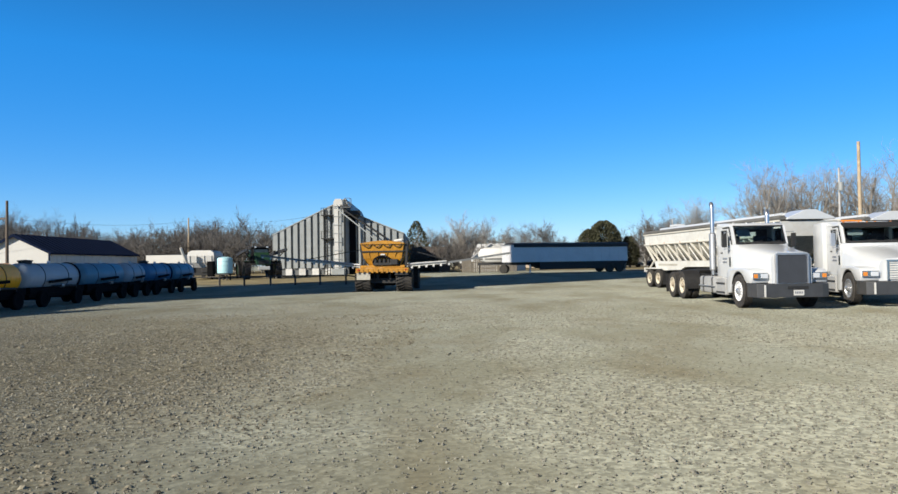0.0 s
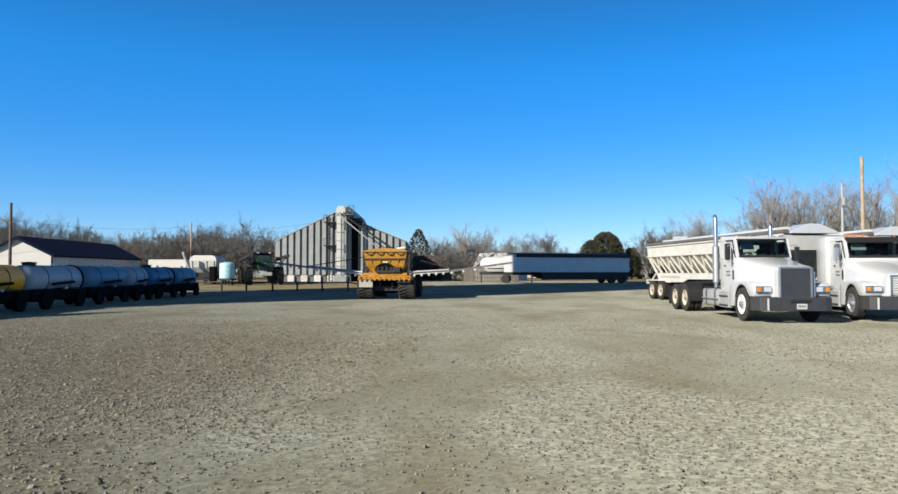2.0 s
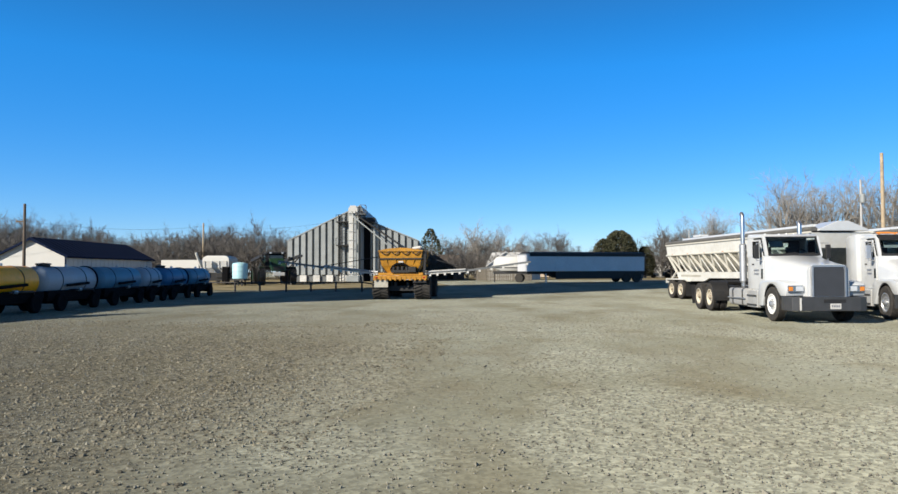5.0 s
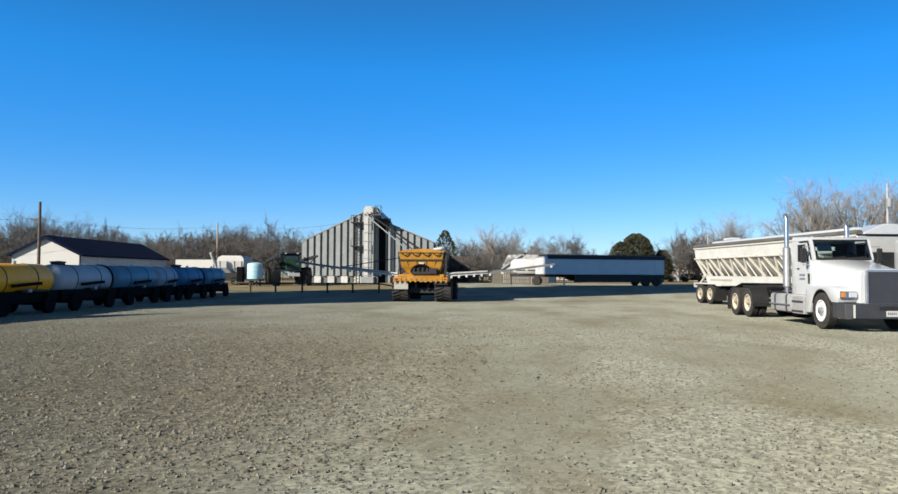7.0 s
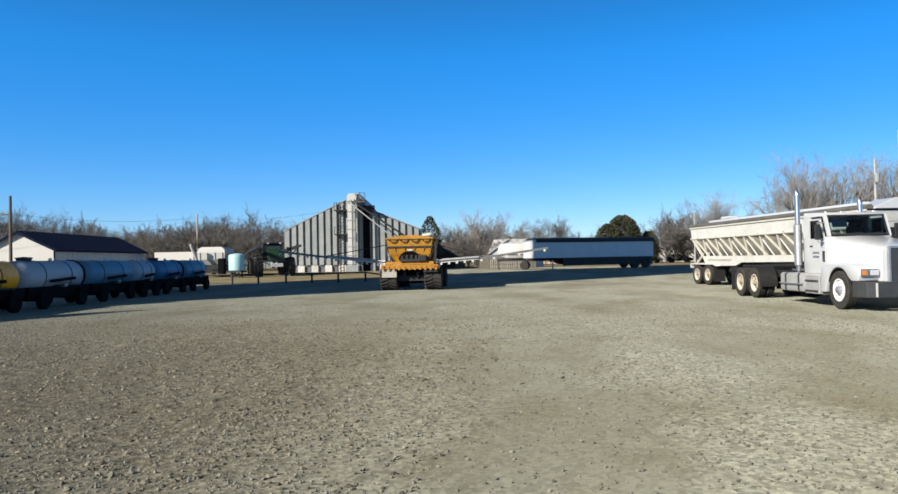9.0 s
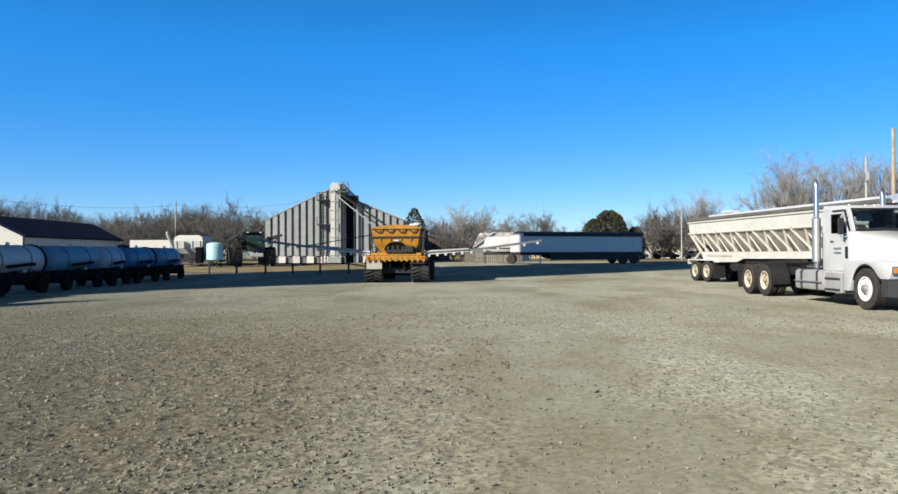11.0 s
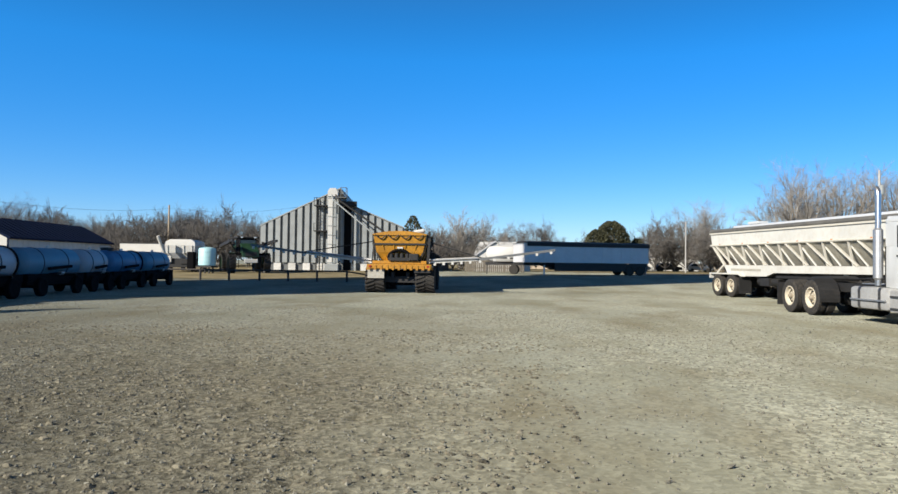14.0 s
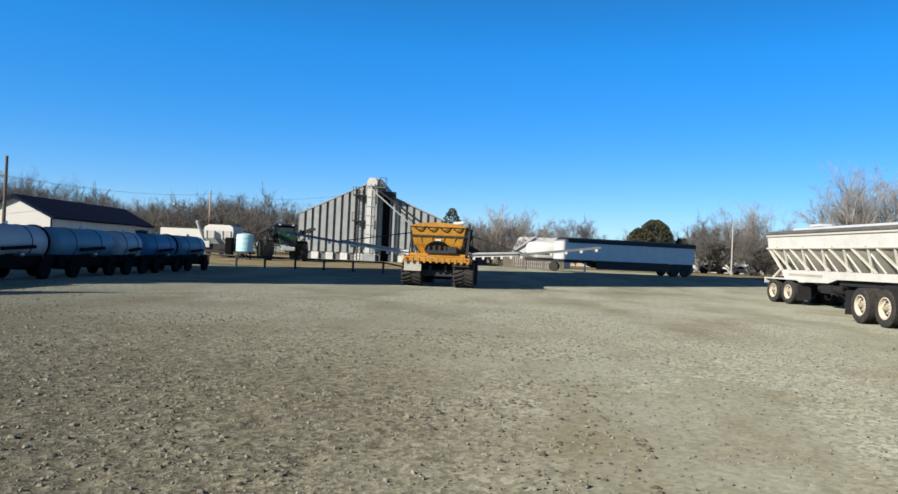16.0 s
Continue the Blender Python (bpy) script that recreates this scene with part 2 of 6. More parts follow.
TANK_BLUE = mat("pale_blue_tank_paint", (0.08, 0.21, 0.30), 0.45, 0, 0.08, 1.0, (0.2, 0.26, 0.34), 0.3)
TANK_DEEP = mat("mid_blue_tank_paint", (0.03, 0.15, 0.29), 0.45, 0, 0.08, 1.0, (0.12, 0.2, 0.32), 0.3)
TANK_CYAN = mat("pale_cyan_poly", (0.38, 0.62, 0.65), 0.5, 0, 0.06, 1.0, (0.3, 0.42, 0.45), 0.25)
GREEN = mat("green_paint", (0.010, 0.040, 0.018), 0.4, 0, 0.12, 2, (0.08, 0.08, 0.05), 0.35)
ROOF_BLUE = mat("dark_blue_roof_steel", (0.008, 0.014, 0.036), 0.9, 0.0, 0.1, 0.6, (0.014, 0.02, 0.045), 0.3, spec=0.05)
BOOM_WHITE = mat("pale_boom_paint", (0.60, 0.575, 0.51), 0.5, 0, 0.06, 2.0, (0.5, 0.45, 0.36), 0.2)
WALL_WHITE = mat("white_wall_steel", (0.55, 0.54, 0.50), 0.6, 0, 0.04, 0.8, (0.5, 0.46, 0.38), 0.2)
SIDING_CREAM = mat("cream_siding", (0.58, 0.57, 0.53), 0.7, 0, 0.06, 0.8, (0.36, 0.32, 0.26), 0.3)
FENCE_BROWN = mat("weathered_fence_boards", (0.15, 0.13, 0.10), 0.9, 0, 0.2, 3.0, (0.3, 0.26, 0.2), 0.35, bump=0.2, bump_scale=30, per_piece=0.2)
TARP = mat("black_tarp", (0.012, 0.013, 0.016), 0.6, 0, 0.2, 1, bump=0.4, bump_scale=6)
TARP_GREY = mat("grey_rolled_tarp", (0.10, 0.098, 0.09), 0.8, 0, 0.2, 1.5, (0.3, 0.27, 0.22), 0.3, bump=0.5, bump_scale=9)
ALU_SHEET = mat("pale_trailer_sheet", (0.62, 0.62, 0.63), 0.4, 0.15, 0.05, 0.8, (0.4, 0.4, 0.4), 0.25)
GREY_POLE = mat("pale_grey_pole_wood", (0.42, 0.41, 0.39), 0.9, 0, 0.15, 3, (0.25, 0.23, 0.2), 0.4, 0.3, 30)
WOOD_POLE = mat("weathered_pole_wood", (0.42, 0.33, 0.22), 0.9, 0, 0.2, 3, (0.2, 0.15, 0.1), 0.5, 0.4, 30)
DARK_POLE = mat("dark_pole_wood", (0.13, 0.10, 0.075), 0.9, 0, 0.2, 3, bump=0.4, bump_scale=30)
PIPE = mat("dark_pipe_paint", (0.035, 0.032, 0.03), 0.7, 0, 0.2, 3, (0.14, 0.1, 0.07), 0.4)
BARK = mat("grey_bark", (0.26, 0.235, 0.20), 0.95, 0, 0.25, 2.0, (0.13, 0.105, 0.08), 0.5, 0.4, 25)
TWIG = mat("tan_twigs", (0.27, 0.25, 0.222), 0.95, 0, 0.3, 1.0, per_piece=0.15)
TWIG_BROWN = mat("brown_twigs", (0.122, 0.112, 0.101), 0.95, 0, 0.3, 1.0, per_piece=0.2)
CEDAR = mat("cedar_needles", (0.072, 0.073, 0.038), 0.95, 0, 0.45, 0.7, per_piece=0.2)
BRICK_TAN = mat("tan_siding", (0.40, 0.33, 0.25), 0.8, 0, 0.1, 1.2, (0.2, 0.16, 0.12), 0.3)
ROOF_GREY = mat("grey_shingles", (0.22, 0.21, 0.20), 0.9, 0, 0.2, 1.5)
ROOF_WHITE = mat("white_roof_steel", (0.44, 0.44, 0.43), 0.5, 0, 0.06, 1.0, (0.45, 0.42, 0.36), 0.25)
BROWN_SHED = mat("dark_brown_boards", (0.075, 0.055, 0.042), 0.9, 0, 0.25, 1.0)
PLATE_BAR = mat("plate_bars", (0.12, 0.13, 0.16), 0.6)


# ---- mesh helpers ----
def part(name, bm, material, parent=None, label="", smooth=False):
    me = bpy.data.meshes.new(name)
    bm.normal_update()
    bm.to_mesh(me)
    bm.free()
    me.materials.append(material)
    if smooth:
        for p in me.polygons:
            p.use_smooth = True
        me.set_sharp_from_angle(angle=radians(40))
    ob = new(name, me)
    if parent is not None:
        ob.parent = parent
    if label:
        ob["label"] = label
    return ob


def thing(name, m, label, category, group="", kind=""):
    ob = new(name)
    ob.empty_display_size = 0.2
    ob.matrix_basis = m
    return tagged(ob, label, category, group, kind)


def box(bm, x0, x1, y0, y1, z0, z1, bevel=0.0):
    vs = [bm.verts.new((x, y, z)) for x in (x0, x1) for y in (y0, y1) for z in (z0, z1)]
    fs = [bm.faces.new([vs[i] for i in q]) for q in ((0, 1, 3, 2), (4, 6, 7, 5), (0, 4, 5, 1), (2, 3, 7, 6), (0, 2, 6, 4), (1, 5, 7, 3))]
    if bevel:
        es = {e for f in fs for e in f.edges}
        bmesh.ops.bevel(bm, geom=list(es), offset=bevel, segments=2, profile=0.5, affect="EDGES")
    return bm


def prism(bm, profile, a0, a1, axis="x", bevel=0.0):
    """A polygon extruded from a0 to a1. axis x: profile in y, z; axis y: in x, z; axis z: in x, y."""
    def put(p, a):
        return (a, p[0], p[1]) if axis == "x" else (p[0], a, p[1]) if axis == "y" else (p[0], p[1], a)
    n = len(profile)
    v0 = [bm.verts.new(put(p, a0)) for p in profile]
    v1 = [bm.verts.new(put(p, a1)) for p in profile]
    fs = [bm.faces.new(v0), bm.faces.new(v1[::-1])]
    fs += [bm.faces.new((v0[i], v1[i], v1[(i + 1) % n], v0[(i + 1) % n])) for i in range(n)]
    bmesh.ops.recalc_face_normals(bm, faces=fs)
    if bevel:
        es = {e for f in fs for e in f.edges}
        bmesh.ops.bevel(bm, geom=list(es), offset=bevel, segments=2, profile=0.5, affect="EDGES")
    return bm


def loft(bm, rings, close=True):
    """Skin between rings of equal point counts, capped."""
    vr = [[bm.verts.new(p) for p in r] for r in rings]
    n = len(vr[0])
    fs = []
    for a, b in zip(vr, vr[1:]):
        for i in range(n):
            fs.append(bm.faces.new((a[i], a[(i + 1) % n], b[(i + 1) % n], b[i])))
    if close:
        fs += [bm.faces.new(vr[0][::-1]), bm.faces.new(vr[-1])]
    bmesh.ops.recalc_face_normals(bm, faces=fs)
    return bm


def rod(bm, p0, p1, r0, r1=None, seg=10):
    p0, p1 = Vector(p0), Vector(p1)
    r1 = r0 if r1 is None else r1
    q = (p1 - p0).to_track_quat("Z", "Y").to_matrix()
    ring = [Vector((math.cos(2 * math.pi * i / seg), math.sin(2 * math.pi * i / seg), 0)) for i in range(seg)]
    return loft(bm, [[p0 + q @ (v * r0) for v in ring], [p1 + q @ (v * r1) for v in ring]])


def bar(bm, p0, p1, w, h):
    """A straight bar of rectangular section, w across and h up."""
    p0, p1 = Vector(p0), Vector(p1)
    d = (p1 - p0).normalized()
    up = Vector((0, 0, 1)) if abs(d.z) < 0.98 else Vector((1, 0, 0))
    s = d.cross(up).normalized()
    u = s.cross(d).normalized()
    c = [(-w / 2, -h / 2), (w / 2, -h / 2), (w / 2, h / 2), (-w / 2, h / 2)]
    return loft(bm, [[p0 + s * a + u * b for a, b in c], [p1 + s * a + u * b for a, b in c]])


def lathe(bm, profile, origin, axis, seg=28, close=True):
    """A profile of (radius, along) turned about an axis; closed where the radius is 0."""
    o = Vector(origin)
    q = Vector(axis).to_track_quat("Z", "Y").to_matrix()
    rings = []
    for r, a in profile:
        rr = max(r, 0.0008)
        rings.append([o + q @ Vector((rr * math.cos(2 * math.pi * i / seg), rr * math.sin(2 * math.pi * i / seg), a)) for i in range(seg)])
    return loft(bm, rings, close)


def tube(bm, points, r, seg=8):
    pts = [Vector(p) for p in points]
    rings = []
    for i, p in enumerate(pts):
        d = (pts[min(i + 1, len(pts) - 1)] - pts[max(i - 1, 0)]).normalized()
        q = d.to_track_quat("Z", "Y").to_matrix()
        rings.append([p + q @ Vector((r * math.cos(2 * math.pi * k / seg), r * math.sin(2 * math.pi * k / seg), 0)) for k in range(seg)])
    return loft(bm, rings)


def B():
    return bmesh.new()


def wheel(parent, x, y, r, width, side, rim_mat, rim_r=None, dish=0.06, hub=0.12, hub_mat=None):
    """A road wheel: tyre with grooved tread, dished rim with hand holes, hub and nuts. side: -1 or 1, where its face looks along x."""
    rim_r = rim_r or r * 0.58
    w = width / 2
    prof = [(rim_r, -w * 0.8), (r * 0.8, -w), (r * 0.95, -w * 0.96), (r, -w * 0.78)]
    for k in range(4):
        a = -w * 0.6 + k * w * 0.4
        prof += [(r, a - w * 0.1), (r - 0.018, a - w * 0.07), (r - 0.018, a + w * 0.07), (r, a + w * 0.1)]
    prof += [(r, w * 0.78), (r * 0.95, w * 0.96), (r * 0.8, w), (rim_r, w * 0.8)]
    wh = part("wheel", lathe(B(), [(rim_r * 1.0, -w * 0.2), (rim_r * 0.9, -w * 0.15), (rim_r * 0.9, w * 0.05), (rim_r * 1.0, w * 0.1)], (x, y, r), (side, 0, 0), 20), BLACK, parent)
    part("tyre", lathe(B(), prof, (x, y, r), (side, 0, 0), 32, False), RUBBER, wh, smooth=True)
    bm = lathe(B(), [(rim_r * 1.02, w * 0.55), (rim_r * 1.03, w * 0.92), (rim_r * 0.93, w * 0.94), (rim_r * 0.86, w * 0.8 - dish),
                     (rim_r * 0.62, w * 0.75 - dish * 1.6), (rim_r * 0.42, w * 0.75 - dish * 0.8), (0, w * 0.75 - dish * 0.8)], (x, y, r), (side, 0, 0), 28, False)
    part("rim", bm, rim_mat, wh, smooth=True)
    h0 = w * 0.75 - dish * 0.8
    part("hub", lathe(B(), [(hub, h0 + 0.002), (hub * 0.95, h0 + 0.08), (hub * 0.6, h0 + 0.11), (0, h0 + 0.11)], (x, y, r), (side, 0, 0), 18), hub_mat or DARK, wh, smooth=True)
    bm = B()
    for k in range(10):
        a = 2 * math.pi * k / 10
        c = (x + side * (w * 0.76 - dish * 0.8), y + math.cos(a) * rim_r * 0.5, r + math.sin(a) * rim_r * 0.5)
        rod(bm, c, (c[0] + side * 0.035, c[1], c[2]), 0.013, seg=6)
    tagged(part("wheel_nuts", bm, hub_mat or BLACK, wh), kind="stuff")
    return wh


# ---- ground ----
def gz(y):
    """The yard climbs a little towards its far edge."""
    u = max(0, min(1, (y - 42) / 40))
    return 0.30 * u * u * (3 - 2 * u)


def strewn_at(x, y):
    """How much loose stone lies on the packed yard, 0 to 1: long drifts along the wheel tracks, broken into patches."""
    u, v = x + 0.13 * y, y - 0.13 * x
    q = 0.55 * noise.noise((u * 0.42 + 3.1, v * 0.10, 2.0)) + 0.5 * noise.noise((u * 0.30, v * 0.33, 7.0)) + 0.25 * noise.noise((u * 1.1, v * 0.8, 5.0))
    return max(0.0, min(1.0, 0.5 + 1.15 * q))


def ramp(v, a, b):
    return max(0.0, min(1.0, (v - a) / (b - a)))


def yard_z(x, y):
    """Height of the yard: faint swells everywhere, and lumps, pits and wheel ridges where the ground is loose."""
    z = -0.008 + gz(y)
    z += ramp(48 - y, 0, 12) * ramp(22 - abs(x + 5), 0, 6) * ramp(y + 8, 0, 4) * (0.016 * noise.noise((x * 0.45, y * 0.45, 0)) + 0.010 * noise.noise((x * 1.3, y * 1.3, 4)))
    lumpy = ramp(y, 4.0, 5.0) * ramp(22 - y, 0, 4) * ramp(x, -11.5, -10.0) * ramp(5.5 - x, 0, 1.5)
    if lumpy > 0:
        churn = (0.55 + 0.45 * ramp(y, 7, 12)) * (0.26 + 0.80 * ramp(noise.noise((x * 0.35, y * 0.3, 11)) - 0.16 * x + 0.05 * (y - 9), -0.1, 1.0) + 0.30 * strewn_at(x, y))
        fine = 0.018 * noise.noise((x * 3.6, y * 3.6, 1)) + 0.019 * noise.noise((x * 7.2, y * 7.2, 2))
        pit = noise.noise((x * 2.6, y * 3.4, 6))
        z += lumpy * churn * (fine - 0.075 * max(0.0, pit - 0.30))
    return z


def gravel_yard():
    """One sheet to the horizon: fine and lumpy before the camera, coarse beyond."""
    xs = sorted(set([-1500, -700, -350, -200] + list(range(-120, -30, 10)) + [i * 0.5 for i in range(-60, -22)] + [-11.5 + i * 0.075 for i in range(1, 227)] + [i * 0.5 for i in range(11, 41)] + list(range(25, 125, 10)) + [200, 350, 700, 1500]))
    ys = sorted(set([-900, -300, -100, -40, -15] + [i * 0.5 for i in range(-10, 9)] + [4.0 + i * 0.075 for i in range(1, 240)] + [i * 0.5 for i in range(44, 91)] + list(range(48, 90, 2)) + list(range(94, 170, 6)) + [220, 320, 600, 1400, 2400]))
    bm = B()
    grid = []
    for y in ys:
        row = []
        for x in xs:
            row.append(bm.verts.new((x, y, yard_z(x, y))))
        grid.append(row)
    for a, b in zip(grid, grid[1:]):
        for i in range(len(xs) - 1):
            bm.faces.new((a[i], a[i + 1], b[i + 1], b[i]))
    share = bm.verts.layers.float.new("strewn")
    for v in bm.verts:
        v[share] = strewn_at(v.co.x, v.co.y)
    return tagged(part("ground", bm, GRAVEL, smooth=True), "packed tan limestone gravel yard with pale worn patches", "ground", kind="structure")


gravel_yard()


def blob_sheet(name, outline, z, material, label, category):
    bm = B()
    bm.faces.new([bm.verts.new((x, y, 0)) for x, y in outline])
    for k in range(21):
        bmesh.ops.bisect_plane(bm, geom=bm.verts[:] + bm.edges[:] + bm.faces[:], plane_co=(0, 42 + 2 * k, 0), plane_no=(0, 1, 0))
    for v in bm.verts:
        v.co.z = z + gz(v.co.y)
    return tagged(part(name, bm, material), label, category, kind="structure")


blob_sheet("ground_grass", [(-160, 58), (-40, 56), (-26, 55.2), (-15, 56.5), (-9, 60), (-10, 70), (-14, 80), (-16, 84), (-30, 160), (-160, 200)], 0.02, GRASS,
           "dry tan winter grass beyond the pipe fence", "grass")
blob_sheet("road", [(10, 92), (90, 84), (160, 74), (160, 80), (90, 90), (10, 98)], 0.03, ASPHALT, "dark asphalt road behind the yard", "road")
blob_sheet("ground_far", [(-14, 104), (160, 96), (300, 300), (-60, 300)], 0.025, GRASS, "dry tan grass along the far road", "grass")


def stones():
    """Loose crushed stones on the yard."""
    rnd = random.Random(5)
    pv = [Vector(q) for q in ((1, 0, 0), (0, 1, 0), (-1, 0, 0), (0, -1, 0), (0.2, 0.1, 1), (-0.1, 0.2, -1))]
    pf = [[a, (a + 1) % 4, 4] for a in range(4)] + [[(a + 1) % 4, a, 5] for a in range(4)]
    verts, faces = [], []
    n = 0
    while n < 56000:
        y = 4 + 25 * rnd.random() ** 1.25
        x = -1.5 + (rnd.random() - 0.5) * (9 + y * 1.35)
        if strewn_at(x, y) + 0.35 * rnd.random() < 0.72 and rnd.random() > 0.40:
            continue
        s = 0.007 + 0.014 * rnd.random() ** 2.6
        if rnd.random() < 0.003:
            s *= 1.9
        q = Euler((rnd.random() * 6, rnd.random() * 6, rnd.random() * 6)).to_matrix()
        o = len(verts)
        z = 0.35 * s + yard_z(x, y)
        for v in pv:
            w = q @ Vector((v.x * s * (1 + rnd.random() * 0.5), v.y * s, v.z * s * 0.75))
            verts.append((x + w.x, y + w.y, z + w.z * 0.8))
        faces += [[i + o for i in f] for f in pf]
        n += 1
    me = bpy.data.meshes.new("loose_gravel")
    me.from_pydata(verts, [], faces)
    me.materials.append(STONE)
    tagged(new("loose_gravel", me), "loose pale crushed stones strewn over the yard", "gravel", kind="stuff")


stones()


def clods():
    """Lumps of dried earth and darker stones turned up on the churned side of the yard."""
    rnd = random.Random(41)
    verts, faces = [], []
    for _ in range(12000):
        y = 4.0 + 18 * rnd.random() ** 1.1
        x = -1.2 - (4 + 0.5 * y) * rnd.random()
        if noise.noise((x * 0.4, y * 0.6, 3)) + 0.3 * rnd.random() < 0.05:
            continue
        r = 0.009 + 0.021 * rnd.random() ** 2.5
        o = len(verts)
        turn = rnd.uniform(0, 6.283)
        for k, (rad, z) in enumerate(((1.0, -0.1), (0.9, 0.35), (0.45, 0.75))):
            for i in range(6):
                a = turn + i * math.pi / 3 + rnd.uniform(-0.25, 0.25)
                q = r * rad * rnd.uniform(0.75, 1.2)
                verts.append((x + q * 1.3 * math.cos(a), y + q * math.sin(a), yard_z(x, y) + r * z * rnd.uniform(0.8, 1.15)))
        for k in range(2):
            for i in range(6):
                a, b = o + k * 6 + i, o + k * 6 + (i + 1) % 6
                faces.append((a, b, b + 6, a + 6))
        faces.append(tuple(o + 12 + i for i in range(6)))
    me = bpy.data.meshes.new("earth_clods")
    me.from_pydata(verts, [], faces)
    me.materials.append(CLOD)
    tagged(new("earth_clods", me), "dried brown earth clods and stones on the yard", "clods", kind="stuff")


clods()


# ---- buildings ----
def frame_m(x, y, z, deg):
    return pose(x, y, z + gz(y), 0, 0, deg)


def gable_shell(name, m, width, length, eave, ridge, wall_mat, roof_mat, label, over=0.3):
    """A gabled building: local x across the gable front, y back from it."""
    t = thing(name, m, label, "building")
    h = width / 2
    part("wall", prism(B(), [(-h, 0), (h, 0), (h, eave), (0, ridge), (-h, eave)], 0, length, "y"), wall_mat, t)
    for s in (-1, 1):
        k = (ridge - eave) / h
        prof = [(0, ridge + 0.02), (s * (h + over), eave - k * over + 0.02), (s * (h + over), eave - k * over + 0.16), (0, ridge + 0.18)]
        part("roof", prism(B(), prof, -over, length + over, "y"), roof_mat, t)
    return t


def grain_store():
    """Tall ribbed flat store; its front runs from the left corner to the right one."""
    m = frame_m(-24.7, 90.0, 0, 10)
    t = thing("grain_storage_building", m, "tall grey ribbed steel grain store with steep gable", "building")
    h, eave, ridge, L = 9.45, 5.15, 9.75, 24
    line = [(-h, eave), (0, ridge), (0.9, 7.9), (7.6, eave)]
    # wall behind the panels in darker steel, so the gaps carry painted shade
    part("wall", prism(B(), [(-h, 0), (7.6, 0)] + line[::-1], 0, L, "y"), GALV_DARK, t)
    for (xa, za), (xb, zb) in ((line[0], line[1]), (line[1], line[2]), (line[2], line[3])):
        part("roof", prism(B(), [(xa, za + 0.01), (xb, zb + 0.01), (xb, zb + 0.15), (xa, za + 0.15)], -0.25, L + 0.2, "y"), GALV, t)

    def top(q):
        for (xa, za), (xb, zb) in zip(line, line[1:]):
            if xa <= q <= xb:
                return za + (zb - za) * (q - xa) / (xb - xa) - 0.06
        return eave
    n = 20
    for i in range(n):
        x = -h + (i + 0.5) * (h + 7.6) / n
        w = 0.275
        a, b = x - w, x + w
        prof = [(a, 0.9), (b, 0.9), (b, top(b)), (a, top(a))]
        part("panel", prism(B(), prof, -0.22, -0.003, "y"), GALV, t)
        if i % 2 == 0:
            part("panel", prism(B(), [(a - 0.14, 0), (b + 0.14, 0), (b + 0.14, 0.85), (a - 0.14, 0.85)], -0.26, -0.003, "y"), CONCRETE, t)
    # doorway column and service ladder
    part("doorway", box(B(), 0.5, 1.35, -0.42, -0.31, 0, 7.6), PITCH, t, "tall dark doorway slot")
    part("door_frame", box(B(), 1.7, 1.95, -0.5, -0.31, 0, 7.3), GALV, t)
    part("hood", box(B(), 0.1, 2.0, -1.2, -0.31, 7.65, 8.2), BLACK, t)
    bm = B()
    for x in (-2.75, -2.35):
        rod(bm, (x, -0.55, 0.1), (x, -0.55, 8.6), 0.05, seg=6)
    for k in range(22):
        rod(bm, (-2.75, -0.55, 0.4 + k * 0.38), (-2.35, -0.55, 0.4 + k * 0.38), 0.03, seg=5)
    part("ladder", bm, BLACK, t)
    for z in (4.6, 7.6):
        bm = B()
        box(bm, -3.0, -1.5, -1.2, -0.31, z, z + 0.12)
        for x in (-3.0, -1.6):
            box(bm, x, x + 0.06, -1.2, -1.14, z, z + 1.0)
        box(bm, -3.0, -1.5, -1.2, -1.15, z + 0.95, z + 1.0)
        part("platform", bm, BLACK, t)
    return m


STORE = grain_store()


